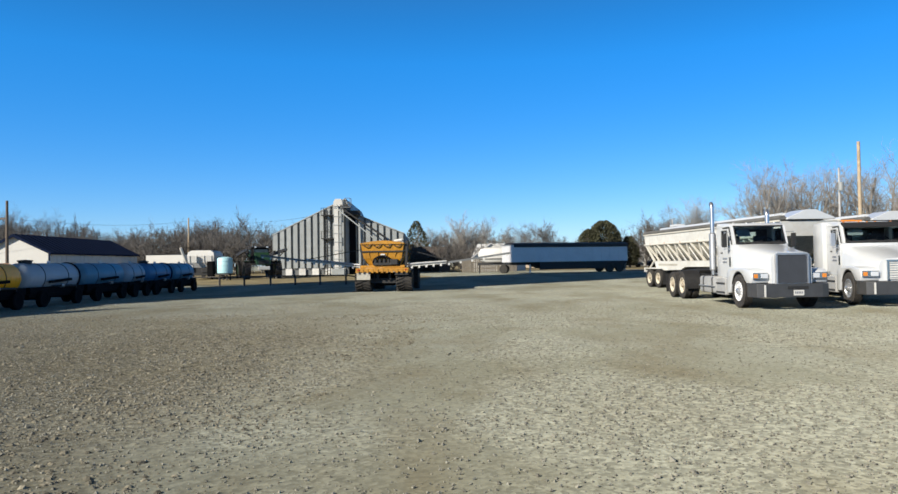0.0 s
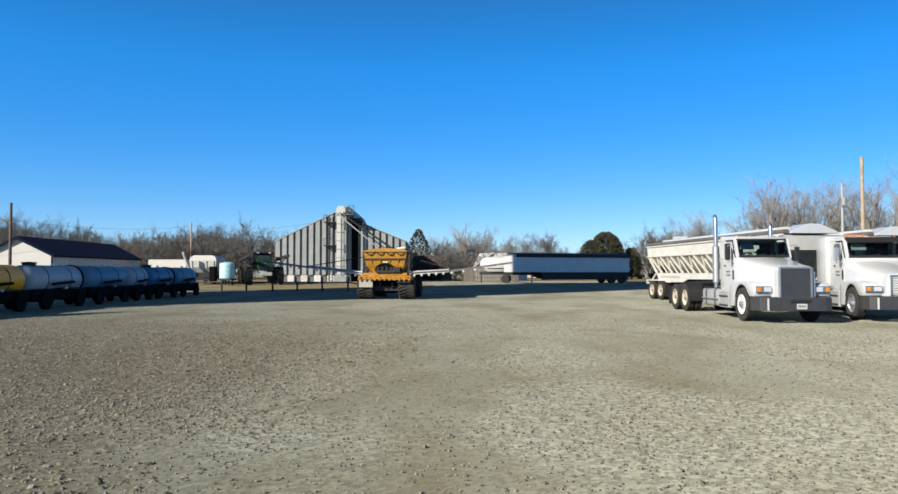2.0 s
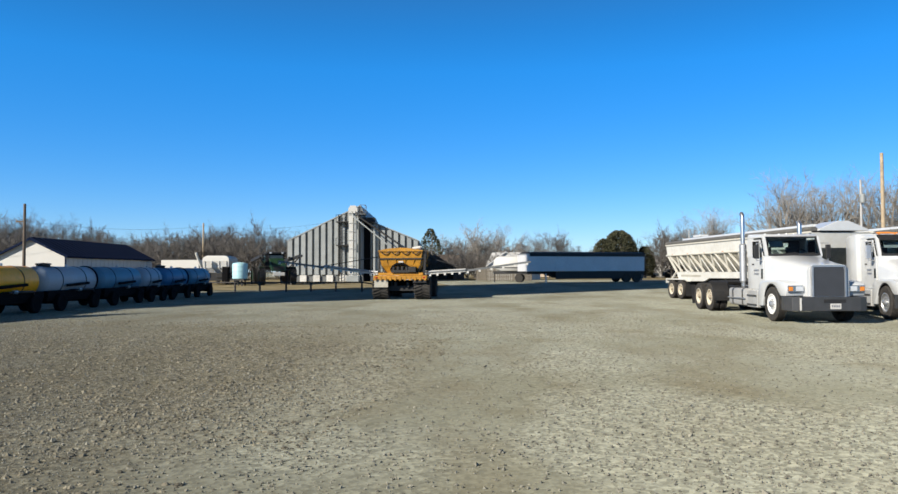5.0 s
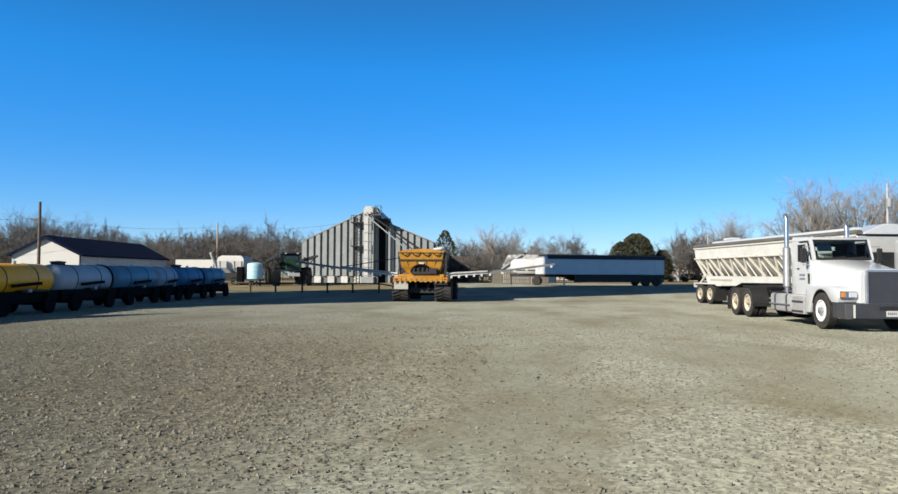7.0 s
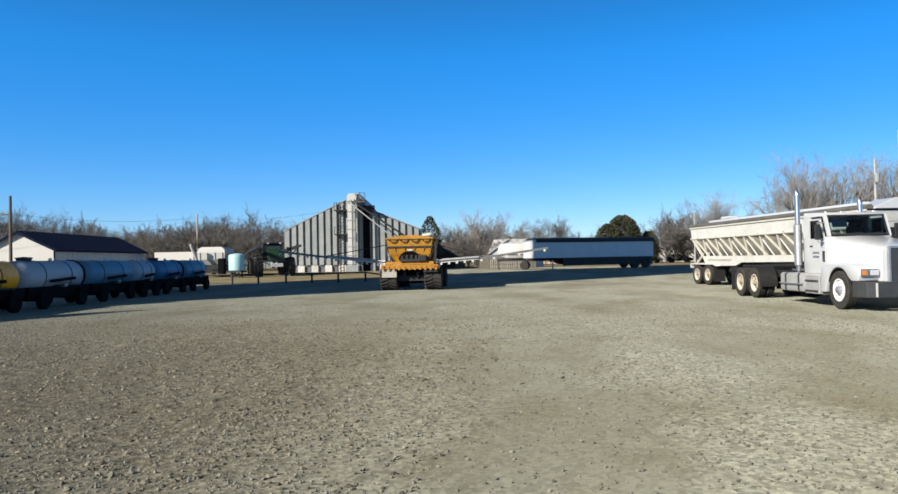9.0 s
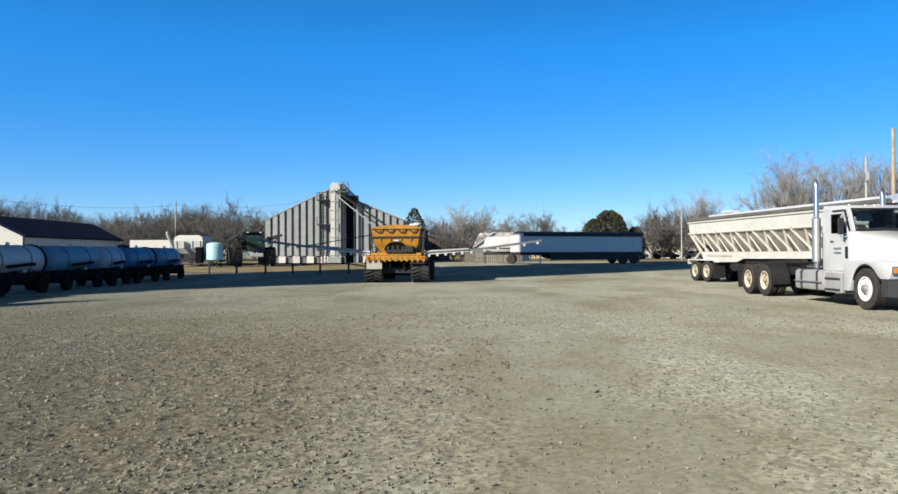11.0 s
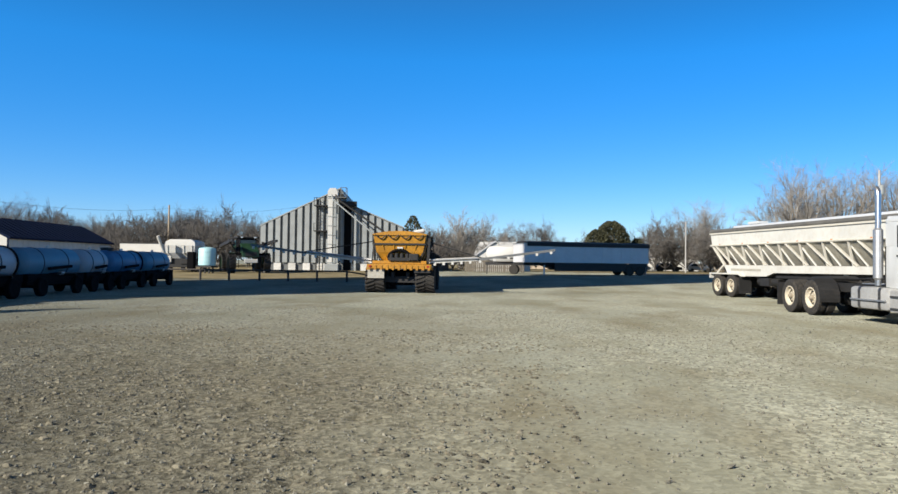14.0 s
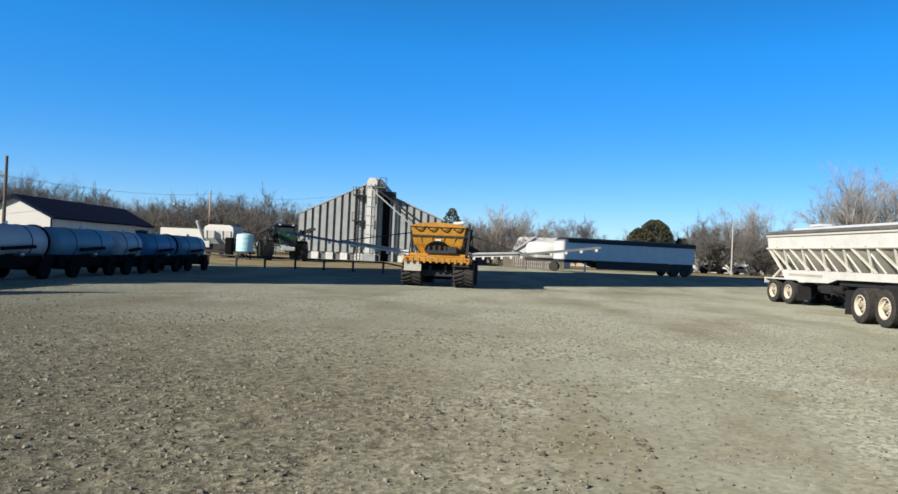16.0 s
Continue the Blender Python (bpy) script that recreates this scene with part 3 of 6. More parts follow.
def bucket_elevator(m):
    t = thing("bucket_elevator", m @ pose(-0.3, -1.6, 0), "pale steel bucket elevator leg with headbox and spouts", "elevator")
    bm = B()
    box(bm, -0.95, -0.42, -0.35, 0.35, 0.0, 8.7)
    part("leg", bm, WALL_WHITE, t)
    part("leg", box(B(), -0.32, -0.02, -0.3, 0.3, 0.0, 8.7), GALV, t)
    for k in range(8):
        part("flange", box(B(), -1.0, 0.03, -0.4, 0.4, 0.9 + k * 1.08, 0.98 + k * 1.08), GALV, t)
    bm = B()
    box(bm, -1.0, 0.15, -0.5, 0.5, 8.7, 9.25)
    prism(bm, [(-1.0, 9.252), (0.15, 9.252), (-0.05, 9.65), (-0.75, 9.65)], -0.5, 0.5, "y")
    part("headbox", bm, WALL_WHITE, t)
    bm = B()
    box(bm, -0.01, 1.2, -0.8, 0.8, 8.5, 8.6)
    for x in (0.5, 1.15):
        for y in (-0.75, 0.75):
            rod(bm, (x, y, 8.6), (x, y, 9.7), 0.035, seg=6)
    rod(bm, (0.5, -0.75, 9.7), (1.15, -0.75, 9.7), 0.035, seg=6)
    rod(bm, (1.15, -0.75, 9.7), (1.15, 0.75, 9.7), 0.035, seg=6)
    rod(bm, (0.5, -0.75, 9.15), (1.15, -0.75, 9.15), 0.03, seg=6)
    part("railing", bm, GALV_DARK, t)
    part("motor", box(B(), 0.3, 0.8, -0.25, 0.25, 8.61, 9.0, 0.05), BLACK, t)
    part("spout", tube(B(), [(-0.1, -0.4, 8.9), (0.35, -0.8, 8.2), (5.6, -1.6, 4.6), (6.3, -1.7, 3.4)], 0.11), BLACK, t, "dark round grain spout")
    part("spout", tube(B(), [(-0.6, -0.45, 8.9), (-0.3, -1.0, 8.2), (3.5, -1.7, 5.1), (4.6, -1.8, 4.1)], 0.08), GALV, t, "grey round grain spout")
    part("boot", box(B(), -1.3, 0.3, -0.5, 0.5, 0, 0.8, 0.04), GALV, t)


bucket_elevator(STORE)


def barn():
    """White steel shed with a dark blue roof; one gable end towards the yard."""
    p, q = Vector((-47.1, 64.0)), Vector((-50.8, 85.0))
    d = (q - p).normalized()
    ang = math.degrees(math.atan2(-d.x, d.y))
    side = Vector((-d.y, d.x))
    w = 6.7
    c = p + side * (w / 2)
    t = gable_shell("metal_shed", frame_m(c.x, c.y, 0, ang), w, 21.3, 3.0, 4.75, WALL_WHITE, ROOF_BLUE, "white steel shed with dark blue metal roof")
    bm = B()
    for i in range(22):
        box(bm, w / 2 + 0.003, w / 2 + 0.035, 0.4 + i * 0.96, 0.46 + i * 0.96, 0.1, 2.9)
    part("wall_rib", bm, WALL_WHITE, t)
    part("corner_trim", box(B(), w / 2 - 0.12, w / 2 + 0.04, -0.04, -0.003, 0, 2.95), ROOF_BLUE, t)
    bm = B()
    for s in (-1, 1):
        bar(bm, (0, -0.33, 4.74), (s * (w / 2 + 0.3), -0.33, 2.95), 0.06, 0.22)
    part("rake_trim", bm, ROOF_BLUE, t)
    part("door", box(B(), w / 2 + 0.04, w / 2 + 0.09, 4.0, 5.0, 0, 2.1), BRICK_TAN, t)
    bm = B()
    for s in (-1, 1):
        for i in range(22):
            y = 0.3 + i * 0.98
            k = (4.75 - 3.0) / (w / 2)
            bar(bm, (s * 0.05, y, 4.95), (s * (w / 2 + 0.28), y, 3.0 - k * 0.28 + 0.19), 0.05, 0.05)
    part("roof_rib", bm, ROOF_BLUE, t)


barn()


def tall_shade_caster():
    """Unseen building added beside the yard to cast the long shade over the tanks."""
    t = thing("concrete_grain_elevator", pose(0, 0, 0), "unseen tall concrete block added beside the yard to cast its shade", "building")
    a, c = Vector((-30.5, 17.6)), Vector((-46.0, 28.6))
    d = (c - a).normalized()
    n = 5
    for i in range(n):
        p = a + (c - a) * (i + 0.5) / n + Vector((-d.y, d.x)) * 2.4
        top = (75.8 + 28.7 * (i + 0.5) / n) * math.tan(SUN_UP)
        bm = lathe(B(), [(0, 0), (2.35, 0), (2.35, top), (0, top + 0.6)], (p.x, p.y, 0), (0, 0, 1), 32)
        part("silo", bm, CONCRETE, t, smooth=True)
    back = Vector((-d.y, d.x)) * 4.5
    lo = [a, c, c + back, a + back]
    hi = [reach * math.tan(SUN_UP) for reach in (74.3, 104.6, 104.6, 74.3)]
    part("wall", loft(B(), [[(q.x, q.y, 0) for q in lo], [(q.x, q.y, z) for q, z in zip(lo, hi)]]), CONCRETE, t)


tall_shade_caster()


def elevator_annex():
    """Unseen block added to shape the shade's near edge: stepped top, steep lean-to slope."""
    ang = math.degrees(math.atan2(-SUN_TRAVEL.x, SUN_TRAVEL.y))
    n = Vector((-SUN_TRAVEL.y, SUN_TRAVEL.x))
    o = n * 28.65 + Vector((SUN_TRAVEL.x, SUN_TRAVEL.y)) * -20
    t = thing("elevator_annex", pose(o.x, o.y, 0, 0, 0, ang), "unseen stepped concrete block added to shape the shade's near edge", "building")
    # local x runs away from the taller shade caster, y with the sunlight
    steps = [(7.0, 11.1), (2.1, 24.3), (0.05, 30.3), (-0.15, 26.6), (-1.5, 25.9), (-2.4, 26.6), (-2.6, 29.0), (-2.9, 29.6), (-3.1, 28.4), (-3.7, 29.6), (-4.3, 32.3), (-5.6, 32.3)]
    prof = [(7.0, 0)] + [(x, reach * math.tan(SUN_UP)) for x, reach in steps] + [(-5.6, 0)]
    part("wall", prism(B(), prof[::-1], -4.0, 0.0, "y"), CONCRETE, t)


elevator_annex()


def house(name, x, y, ang, w, L, eave, ridge, wall, roof, label, windows=2):
    t = gable_shell(name, frame_m(x, y, 0, ang), w, L, eave, ridge, wall, roof, label, 0.25)
    for i in range(windows):
        wx = -w / 2 + (i + 1) * w / (windows + 1)
        win = part("window", box(B(), wx - 0.5, wx + 0.5, -0.06, -0.003, 1.0, 2.1), WALL_WHITE, t)
        part("pane", box(B(), wx - 0.4, wx + 0.4, -0.08, -0.064, 1.1, 2.0), GLASS, win)
    return t


house("house", -6.8, 102, 8, 5.0, 8, 2.1, 3.9, SIDING_CREAM, ROOF_WHITE, "small white gabled house with pale roof")
house("house", -2.8, 106, 75, 4.8, 6.5, 2.2, 3.9, SIDING_CREAM, ROOF_WHITE, "white single-storey house with pale metal roof")
house("shed", -15.0, 112, 84, 7.0, 12, 2.3, 3.7, BROWN_SHED, BROWN_SHED, "dark brown weathered low shed", 1)
house("house", 29.5, 150, 84, 7, 10, 2.6, 4.2, WALL_WHITE, ROOF_GREY, "white single-storey house beside the far road")
house("house", 45.0, 155, 80, 7, 12, 2.6, 4.4, BRICK_TAN, ROOF_GREY, "tan single-storey house beside the far road")
house("house", 4.0, 155, 84, 8, 14, 2.6, 4.6, BRICK_TAN, ROOF_GREY, "tan house with grey shingled roof behind the trailer")


# ---- poles ----
def utility_pole(x, y, h, material, label, arm=True, ang=0, r=0.16):
    t = thing("utility_pole", frame_m(x, y, 0, ang), label, "pole")
    part("pole", rod(B(), (0, 0, 0), (0, 0, h), r, r * 0.72, 12), material, t, smooth=True)
    if arm:
        part("crossarm", box(B(), -0.9, 0.1, -0.07, 0.07, h - 1.75, h - 1.6), material, t)
        bm = B()
        for q in (-0.85, -0.1):
            lathe(bm, [(0, 0), (0.05, 0), (0.06, 0.08), (0.03, 0.12), (0.05, 0.16), (0, 0.2)], (q, 0, h - 1.6), (0, 0, 1), 8)
        part("insulator", bm, GALV, t)
    return t


utility_pole(-48.9, 60.6, 7.95, DARK_POLE, "dark weathered wooden utility pole with short crossarm")
utility_pole(31.7, 75, 12.6, WOOD_POLE, "tall sunlit wooden utility pole", False, r=0.21)
p = utility_pole(33.6, 85, 11.2, GREY_POLE, "grey utility pole with transformer", False, r=0.15)
part("transformer", lathe(B(), [(0, 0), (0.26, 0), (0.28, 0.1), (0.28, 0.85), (0.2, 0.98), (0, 1.0)], (0, -0.45, 8.6), (0, 0, 1), 14), GALV, p)
utility_pole(-56.0, 108, 9.2, WOOD_POLE, "wooden utility pole before the bare trees", False)
utility_pole(20.6, 116, 7.6, GREY_POLE, "short grey utility pole beside the far road", False, r=0.11)


def overhead_wire(a, b, sag):
    bm = B()
    pts = []
    for i in range(13):
        u = i / 12
        q = Vector(a).lerp(Vector(b), u)
        q.z -= sag * 4 * u * (1 - u)
        pts.append(q)
    tube(bm, pts, 0.013, 4)
    tagged(part("overhead_wire", bm, BLACK), "thin dark overhead power line hung between poles", "wire")


overhead_wire((-49.7, 60.6, 6.5), (-56.0, 108, 9.0), 0.7)
overhead_wire((-49.7, 60.6, 6.5), (-80, 52, 7.2), 0.6)
overhead_wire((-56.0, 108, 9.1), (-27.5, 92.5, 8.6), 0.9)


# ---- pipe fence ----
def pipe_fence():
    t = thing("pipe_fence", pose(0, 53.2, 0), "low dark steel pipe fence at the yard's edge", "fence")
    posts = [-30.3, -28.3, -26.3, -24.25, -22.2, -20.05, -18.05, -16.05, -14.0]
    for x in posts:
        part("post", rod(B(), (x, 0, -0.05), (x, 0, 0.82), 0.075, seg=10), PIPE, t)
    for a, b in zip(posts, posts[1:]):
        part("rail", rod(B(), (a, 0, 0.76), (b, 0, 0.76), 0.055, seg=8), PIPE, t)
    part("rail", rod(B(), (-14.0, 0, 0.76), (-12.2, 0, 0.5), 0.05, seg=8), PIPE, t)


pipe_fence()


# ---- nurse tanks ----
def nurse_tank(y0, y1, paint, label, caps=False):
    """A horizontal tank on a four-wheeled running gear, its axis along the row."""
    ym = (y0 + y1) / 2
    x = -20 - (ym - 29.8) * 0.148 - 0.55
    t = thing("nurse_tank", frame_m(x, ym, 0, math.degrees(math.atan(0.148))), label, "tank", "row of nurse tanks")
    h = (y1 - y0) / 2 + 0.05
    r, zc = 0.60, 1.24
    e = 0.32
    prof = [(0, -h), (r * 0.45, -h + 0.03), (r * 0.8, -h + 0.13), (r * 0.96, -h + 0.25), (r, -h + e), (r, h - e), (r * 0.96, h - 0.25), (r * 0.8, h - 0.13), (r * 0.45, h - 0.03), (0, h)]
    part("vessel", lathe(B(), prof, (0, 0, zc), (0, 1, 0), 40), paint, t, smooth=True)
    for yy in (-h * 0.42, h * 0.42):
        part("strap", lathe(B(), [(r + 0.004, -0.022), (r + 0.014, -0.022), (r + 0.014, 0.022), (r + 0.004, 0.022)], (0, yy, zc), (0, 1, 0), 40), BLACK, t)
    if caps:
        part("manway", lathe(B(), [(0.0, 0), (0.26, 0), (0.26, 0.1), (0.3, 0.1), (0.3, 0.15), (0, 0.18)], (0, -h * 0.62, zc + r - 0.03), (0, 0, 1), 20), BLACK, t, "black domed valve cover")
    if caps:
        part("hoop", lathe(B(), [(r + 0.005, -0.04), (r + 0.045, -0.04), (r + 0.045, 0.04), (r + 0.005, 0.04)], (0, h - 0.34, zc), (0, 1, 0), 36), PITCH, t, "black steel hoop guard")
    part("hose_boom", bar(B(), (r + 0.1, -h * 0.35, zc - 0.2), (r + 0.13, h * 0.4, zc - 0.12), 0.1, 0.11), PITCH, t, "black stowed hose boom")
    part("gauge", lathe(B(), [(0, 0), (0.07, 0), (0.07, 0.1), (0, 0.12)], (0.1, h * 0.1, zc + r - 0.01), (0, 0, 1), 12), STEEL, t)
    bm = tube(B(), [(r * 0.72, -h * 0.1, zc - 0.42), (r + 0.12, -h * 0.1, zc - 0.4), (r + 0.16, h * 0.1, zc - 0.38), (r + 0.16, h * 0.55, zc - 0.4), (r + 0.05, h * 0.66, zc - 0.5)], 0.045)
    part("hose", bm, BLACK, t)
    part("valve", lathe(B(), [(0, -0.1), (0.08, -0.1), (0.05, 0), (0.08, 0.1), (0, 0.1)], (r + 0.14, 0.1, zc - 0.38), (0, 1, 0), 10), STEEL, t)
    # gear, deck, skirts and wheels in near-black paint in the shade beneath the tank
    for sx in (-0.38, 0.38):
        part("frame_rail", box(B(), sx - 0.05, sx + 0.05, -h * 0.85, h * 0.85, 0.56, 0.7), PITCH, t)
    for yy in (-h * 0.62, h * 0.62):
        part("axle", box(B(), -0.7, 0.7, yy - 0.06, yy + 0.06, 0.3, 0.415), PITCH, t)
        part("bolster", box(B(), -0.32, 0.32, yy - 0.05, yy + 0.05, 0.56, 0.86), PITCH, t)
    part("deck", box(B(), -0.62, 0.62, -h * 0.97, h * 0.97, 0.42, 0.555), PITCH, t)
    for sx in (-0.56, 0.56):
        part("shade_skirt", box(B(), sx - 0.1, sx + 0.1, -h * 0.97, h * 0.97, 0.56, 0.84), PITCH, t)
    for yy in (-h * 0.62, h * 0.62):
        for s in (-1, 1):
            wh = part("wheel", lathe(B(), [(0.19, -0.09), (0.3, -0.11), (0.36, -0.09), (0.36, 0.09), (0.3, 0.11), (0.19, 0.09)], (s * 0.72, yy, 0.36), (s, 0, 0), 24), PITCH, t)
            part("rim", lathe(B(), [(0.2, 0.07), (0.17, 0.05), (0.08, 0.03), (0.06, 0.08), (0, 0.08)], (s * 0.72, yy, 0.36), (s, 0, 0), 18), BLACK, wh)
    return t


nurse_tank(17.3, 21.6, TANK_YELLOW, "yellow steel nurse tank on a low running gear")
nurse_tank(21.75, 26.0, TANK_YELLOW, "yellow steel nurse tank on a low running gear")
nurse_tank(26.2, 30.55, TANK_WHITE, "dirty white nurse tank with black hose, on running gear", True)
nurse_tank(30.8, 35.1, TANK_BLUE, "pale blue nurse tank with black straps")
nurse_tank(35.3, 37.7, TANK_WHITE, "short white nurse tank on running gear")
nurse_tank(37.9, 41.6, TANK_DEEP, "mid-blue nurse tank with black valve cover", True)
nurse_tank(41.8, 45.5, TANK_BLUE, "pale blue nurse tank at the row's far end")


def board_fence():
    """A low upright-board fence before the white house."""
    t = thing("board_fence", frame_m(-10.0, 93.5, 0, 3) @ Matrix.Diagonal((1, 1, 1.3, 1)), "low weathered brown board fence before the white house", "fence")
    rnd = random.Random(5)
    for k in range(2):
        part("rail", box(B(), 0.0, 7.2, 0.03, 0.09, 0.35 + 0.6 * k, 0.45 + 0.6 * k), FENCE_BROWN, t)
    for k in range(4):
        part("post", box(B(), k * 2.36, k * 2.36 + 0.12, 0.1, 0.22, 0, 1.35), FENCE_BROWN, t)
    shapes = []
    for k in range(30):
        if k < 3:
            ob = part("board", box(B(), 0, 0.2, 0, 0.025, 0.04, 1.28 + 0.05 * k, 0.004), FENCE_BROWN, t)
            shapes.append(ob.data)
        else:
            ob = new("board", shapes[rnd.randrange(3)])
            ob.parent = t
        ob.location.x = k * 0.24


board_fence()


# ---- fertiliser spreader ----
def lug_tyre(parent, x, y, r, width, side, rim_mat, tread=None):
    """A tall farm tyre with angled lugs."""
    w = width / 2
    wh = part("wheel", lathe(B(), [(r * 0.52, -w * 0.6), (r * 0.48, -w * 0.4), (r * 0.48, w * 0.4), (r * 0.52, w * 0.6)], (x, y, r), (side, 0, 0), 20), BLACK, parent)
    prof = [(r * 0.52, -w * 0.8), (r * 0.75, -w), (r * 0.87, -w * 0.97), (r * 0.895, -w * 0.8), (r * 0.9, 0), (r * 0.895, w * 0.8), (r * 0.87, w * 0.97), (r * 0.75, w), (r * 0.52, w * 0.8)]
    bm = lathe(B(), prof, (x, y, r), (side, 0, 0), 32, False)
    n = 20
    for k in range(n):
        for s in (-1, 1):
            a0 = 2 * math.pi * (k + (0.5 if s > 0 else 0)) / n
            pts = []
            for u, da in ((0.03, 0.0), (0.98, 0.24)):
                for rr in (r * 0.88, r):
                    for db in (-0.045, 0.045):
                        a = a0 + da + db
                        pts.append(Vector((x + s * u * w, y + rr * math.cos(a), r + rr * math.sin(a))))
            v = [bm.verts.new(p) for p in pts]
            for q in ((0, 1, 3, 2), (4, 6, 7, 5), (0, 4, 5, 1), (2, 3, 7, 6), (1, 5, 7, 3), (0, 2, 6, 4)):
                bm.faces.new([v[i] for i in q])
    part("tyre", bm, tread or RUBBER, wh)
    bm = lathe(B(), [(r * 0.53, w * 0.8), (r * 0.5, w * 0.82), (r * 0.44, w * 0.3), (r * 0.2, w * 0.25), (r * 0.18, w * 0.5), (0, w * 0.5)], (x, y, r), (side, 0, 0), 24)
    part("rim", bm, rim_mat, wh, smooth=True)
    return wh


def spreader():
    """Self-propelled air-boom spreader seen from behind; local y runs forward."""
    t = thing("fertiliser_spreader", frame_m(-7.92, 40.2, 0, 4) @ Matrix.Scale(0.93, 4), "yellow self-propelled fertiliser spreader with raised booms, seen from behind", "spreader")
    for s in (-1, 1):
        lug_tyre(t, s * 1.27, 0.0, 0.66, 0.98, s, YELLOW)
        lug_tyre(t, s * 1.2, 4.6, 0.66, 0.9, s, YELLOW)
        fm = part("mudguard", prism(B(), [(s * 0.7, 1.36), (s * 1.62, 1.36), (s * 1.66, 1.30), (s * 1.66, 1.16), (s * 1.60, 1.16), (s * 1.58, 1.28), (s * 0.7, 1.28)], -0.72, 0.75, "y"), YELLOW, t)
        part("mudflap", box(B(), s * 1.17 - 0.42, s * 1.17 + 0.42, -0.76, -0.72, 0.74 if s < 0 else 1.02, 1.34, 0.01), HOPPER_SKIN if s < 0 else BLACK, t, "pale dusty rubber mudflap" if s < 0 else "dark rubber mudflap")
        for yy in (-0.55, 0.9, 2.4, 3.3):
            post = B()
            bar(post, (s * 0.95, yy, 1.5), (s * 1.34, yy, 2.5), 0.07, 0.07)
            bar(post, (s * 1.36, yy, 2.45), (s * 1.38, yy, 2.96), 0.06, 0.06)
            part("side_stake", post, BLACK, t)

        lad = B()
        for xx in (s * 1.42, s * 1.68):
            rod(lad, (xx, 0.95, 1.0), (xx - s * 0.12, 0.95, 2.6), 0.025, seg=6)
        for k in range(6):
            rod(lad, (s * 1.41 - s * 0.02 * k, 0.95, 1.1 + 0.27 * k), (s * 1.67 - s * 0.02 * k, 0.95, 1.1 + 0.27 * k), 0.02, seg=5)
        part("ladder", lad, BLACK, t)
    bm = B()
    box(bm, -0.45, -0.3, -0.3, 6.4, 0.75, 1.05)
    box(bm, 0.3, 0.45, -0.3, 6.4, 0.75, 1.05)
    box(bm, -1.0, 1.0, -0.15, 0.15, 0.52, 0.82)
    box(bm, -1.0, 1.0, 4.45, 4.75, 0.52, 0.82)
    part("chassis", bm, BLACK, t)
    part("drive_housing", box(B(), -0.62, 0.62, 0.16, 1.2, 0.36, 1.18, 0.05), PITCH, t, "dark drive housing between the wheels")
    part("hydraulic_box", box(B(), 0.5, 0.95, -0.86, -0.5, 1.64, 1.98, 0.03), BLACK, t)
    part("warning_plate", box(B(), -0.12, 0.16, -0.685, -0.67, 2.2, 2.32), WALL_WHITE, t, "small worn white plate")
    for x in (-0.85, -0.3, 0.3, 0.85):
        part("hopper_rib", bar(B(), (x * 0.72, -0.43, 1.6), (x, -0.69, 2.4), 0.05, 0.04), YELLOW, t)
    ring_pts = [(0.56 * math.cos(a), -0.72 - 0.03 * math.sin(a), 1.74 + 0.42 * math.sin(a)) for a in [math.pi * i / 14 for i in range(15)]]
    part("air_duct", tube(B(), ring_pts, 0.075, 8), PITCH, t, "black arched air duct")
    part("mast", bar(B(), (1.42, -0.55, 1.5), (1.5, -0.55, 3.1), 0.12, 0.12), BLACK, t)
    # bed: ribbed deck beam across the back
    bm = B()
    box(bm, -1.62, 1.62, -0.85, -0.45, 1.22, 1.45, 0.02)
    for k in range(11):
        x = -1.5 + k * 0.3
        box(bm, x - 0.06, x + 0.06, -0.88, -0.852, 1.16, 1.4)
    part("rear_beam", bm, YELLOW, t)
    part("rear_beam", box(B(), -1.36, 1.36, -0.7, -0.3, 1.46, 1.62, 0.02), YELLOW, t)
    # hopper: narrow below, flared above
    def ring(hx, y0, y1, z):
        return [(-hx, y0, z), (hx, y0, z), (hx, y1, z), (-hx, y1, z)]
    part("hopper", loft(B(), [ring(0.78, -0.35, 3.0, 1.5), ring(1.0, -0.48, 3.2, 1.74), ring(1.17, -0.6, 3.4, 2.05), ring(1.24, -0.66, 3.45, 2.42)]), YELLOW, t)
    bm = B()
    box(bm, -1.32, 1.32, -0.72, -0.6, 2.42, 2.5)
    box(bm, -1.32, -1.22, -0.6, 3.45, 2.42, 2.5)
    box(bm, 1.22, 1.32, -0.6, 3.45, 2.42, 2.5)
    box(bm, -1.32, 1.32, 3.42, 3.52, 2.42, 2.5)
    part("hopper_rim", bm, BLACK, t)
    part("extension", loft(B(), [ring(1.25, -0.66, 3.45, 2.505), ring(1.33, -0.72, 3.5, 2.95)]), YELLOW, t)
    bm = B()
    for k in range(4):
        a = -1.2 + k * 0.62
        pts = [(a + u * 0.54, -0.76 - 0.015 * math.sin(u * math.pi), 2.93 - 0.2 * math.sin(u * math.pi)) for u in [i / 8 for i in range(9)]]
        tube(bm, pts, 0.03, 6)
    part("tarp_strap", bm, BLACK, t)
    prof = []
    for i in range(11):
        u = -1 + i / 5
        prof.append((u * 1.36, 2.96 + 0.16 * (1 - u * u)))
    prof += [(1.36, 2.9), (-1.36, 2.9)]
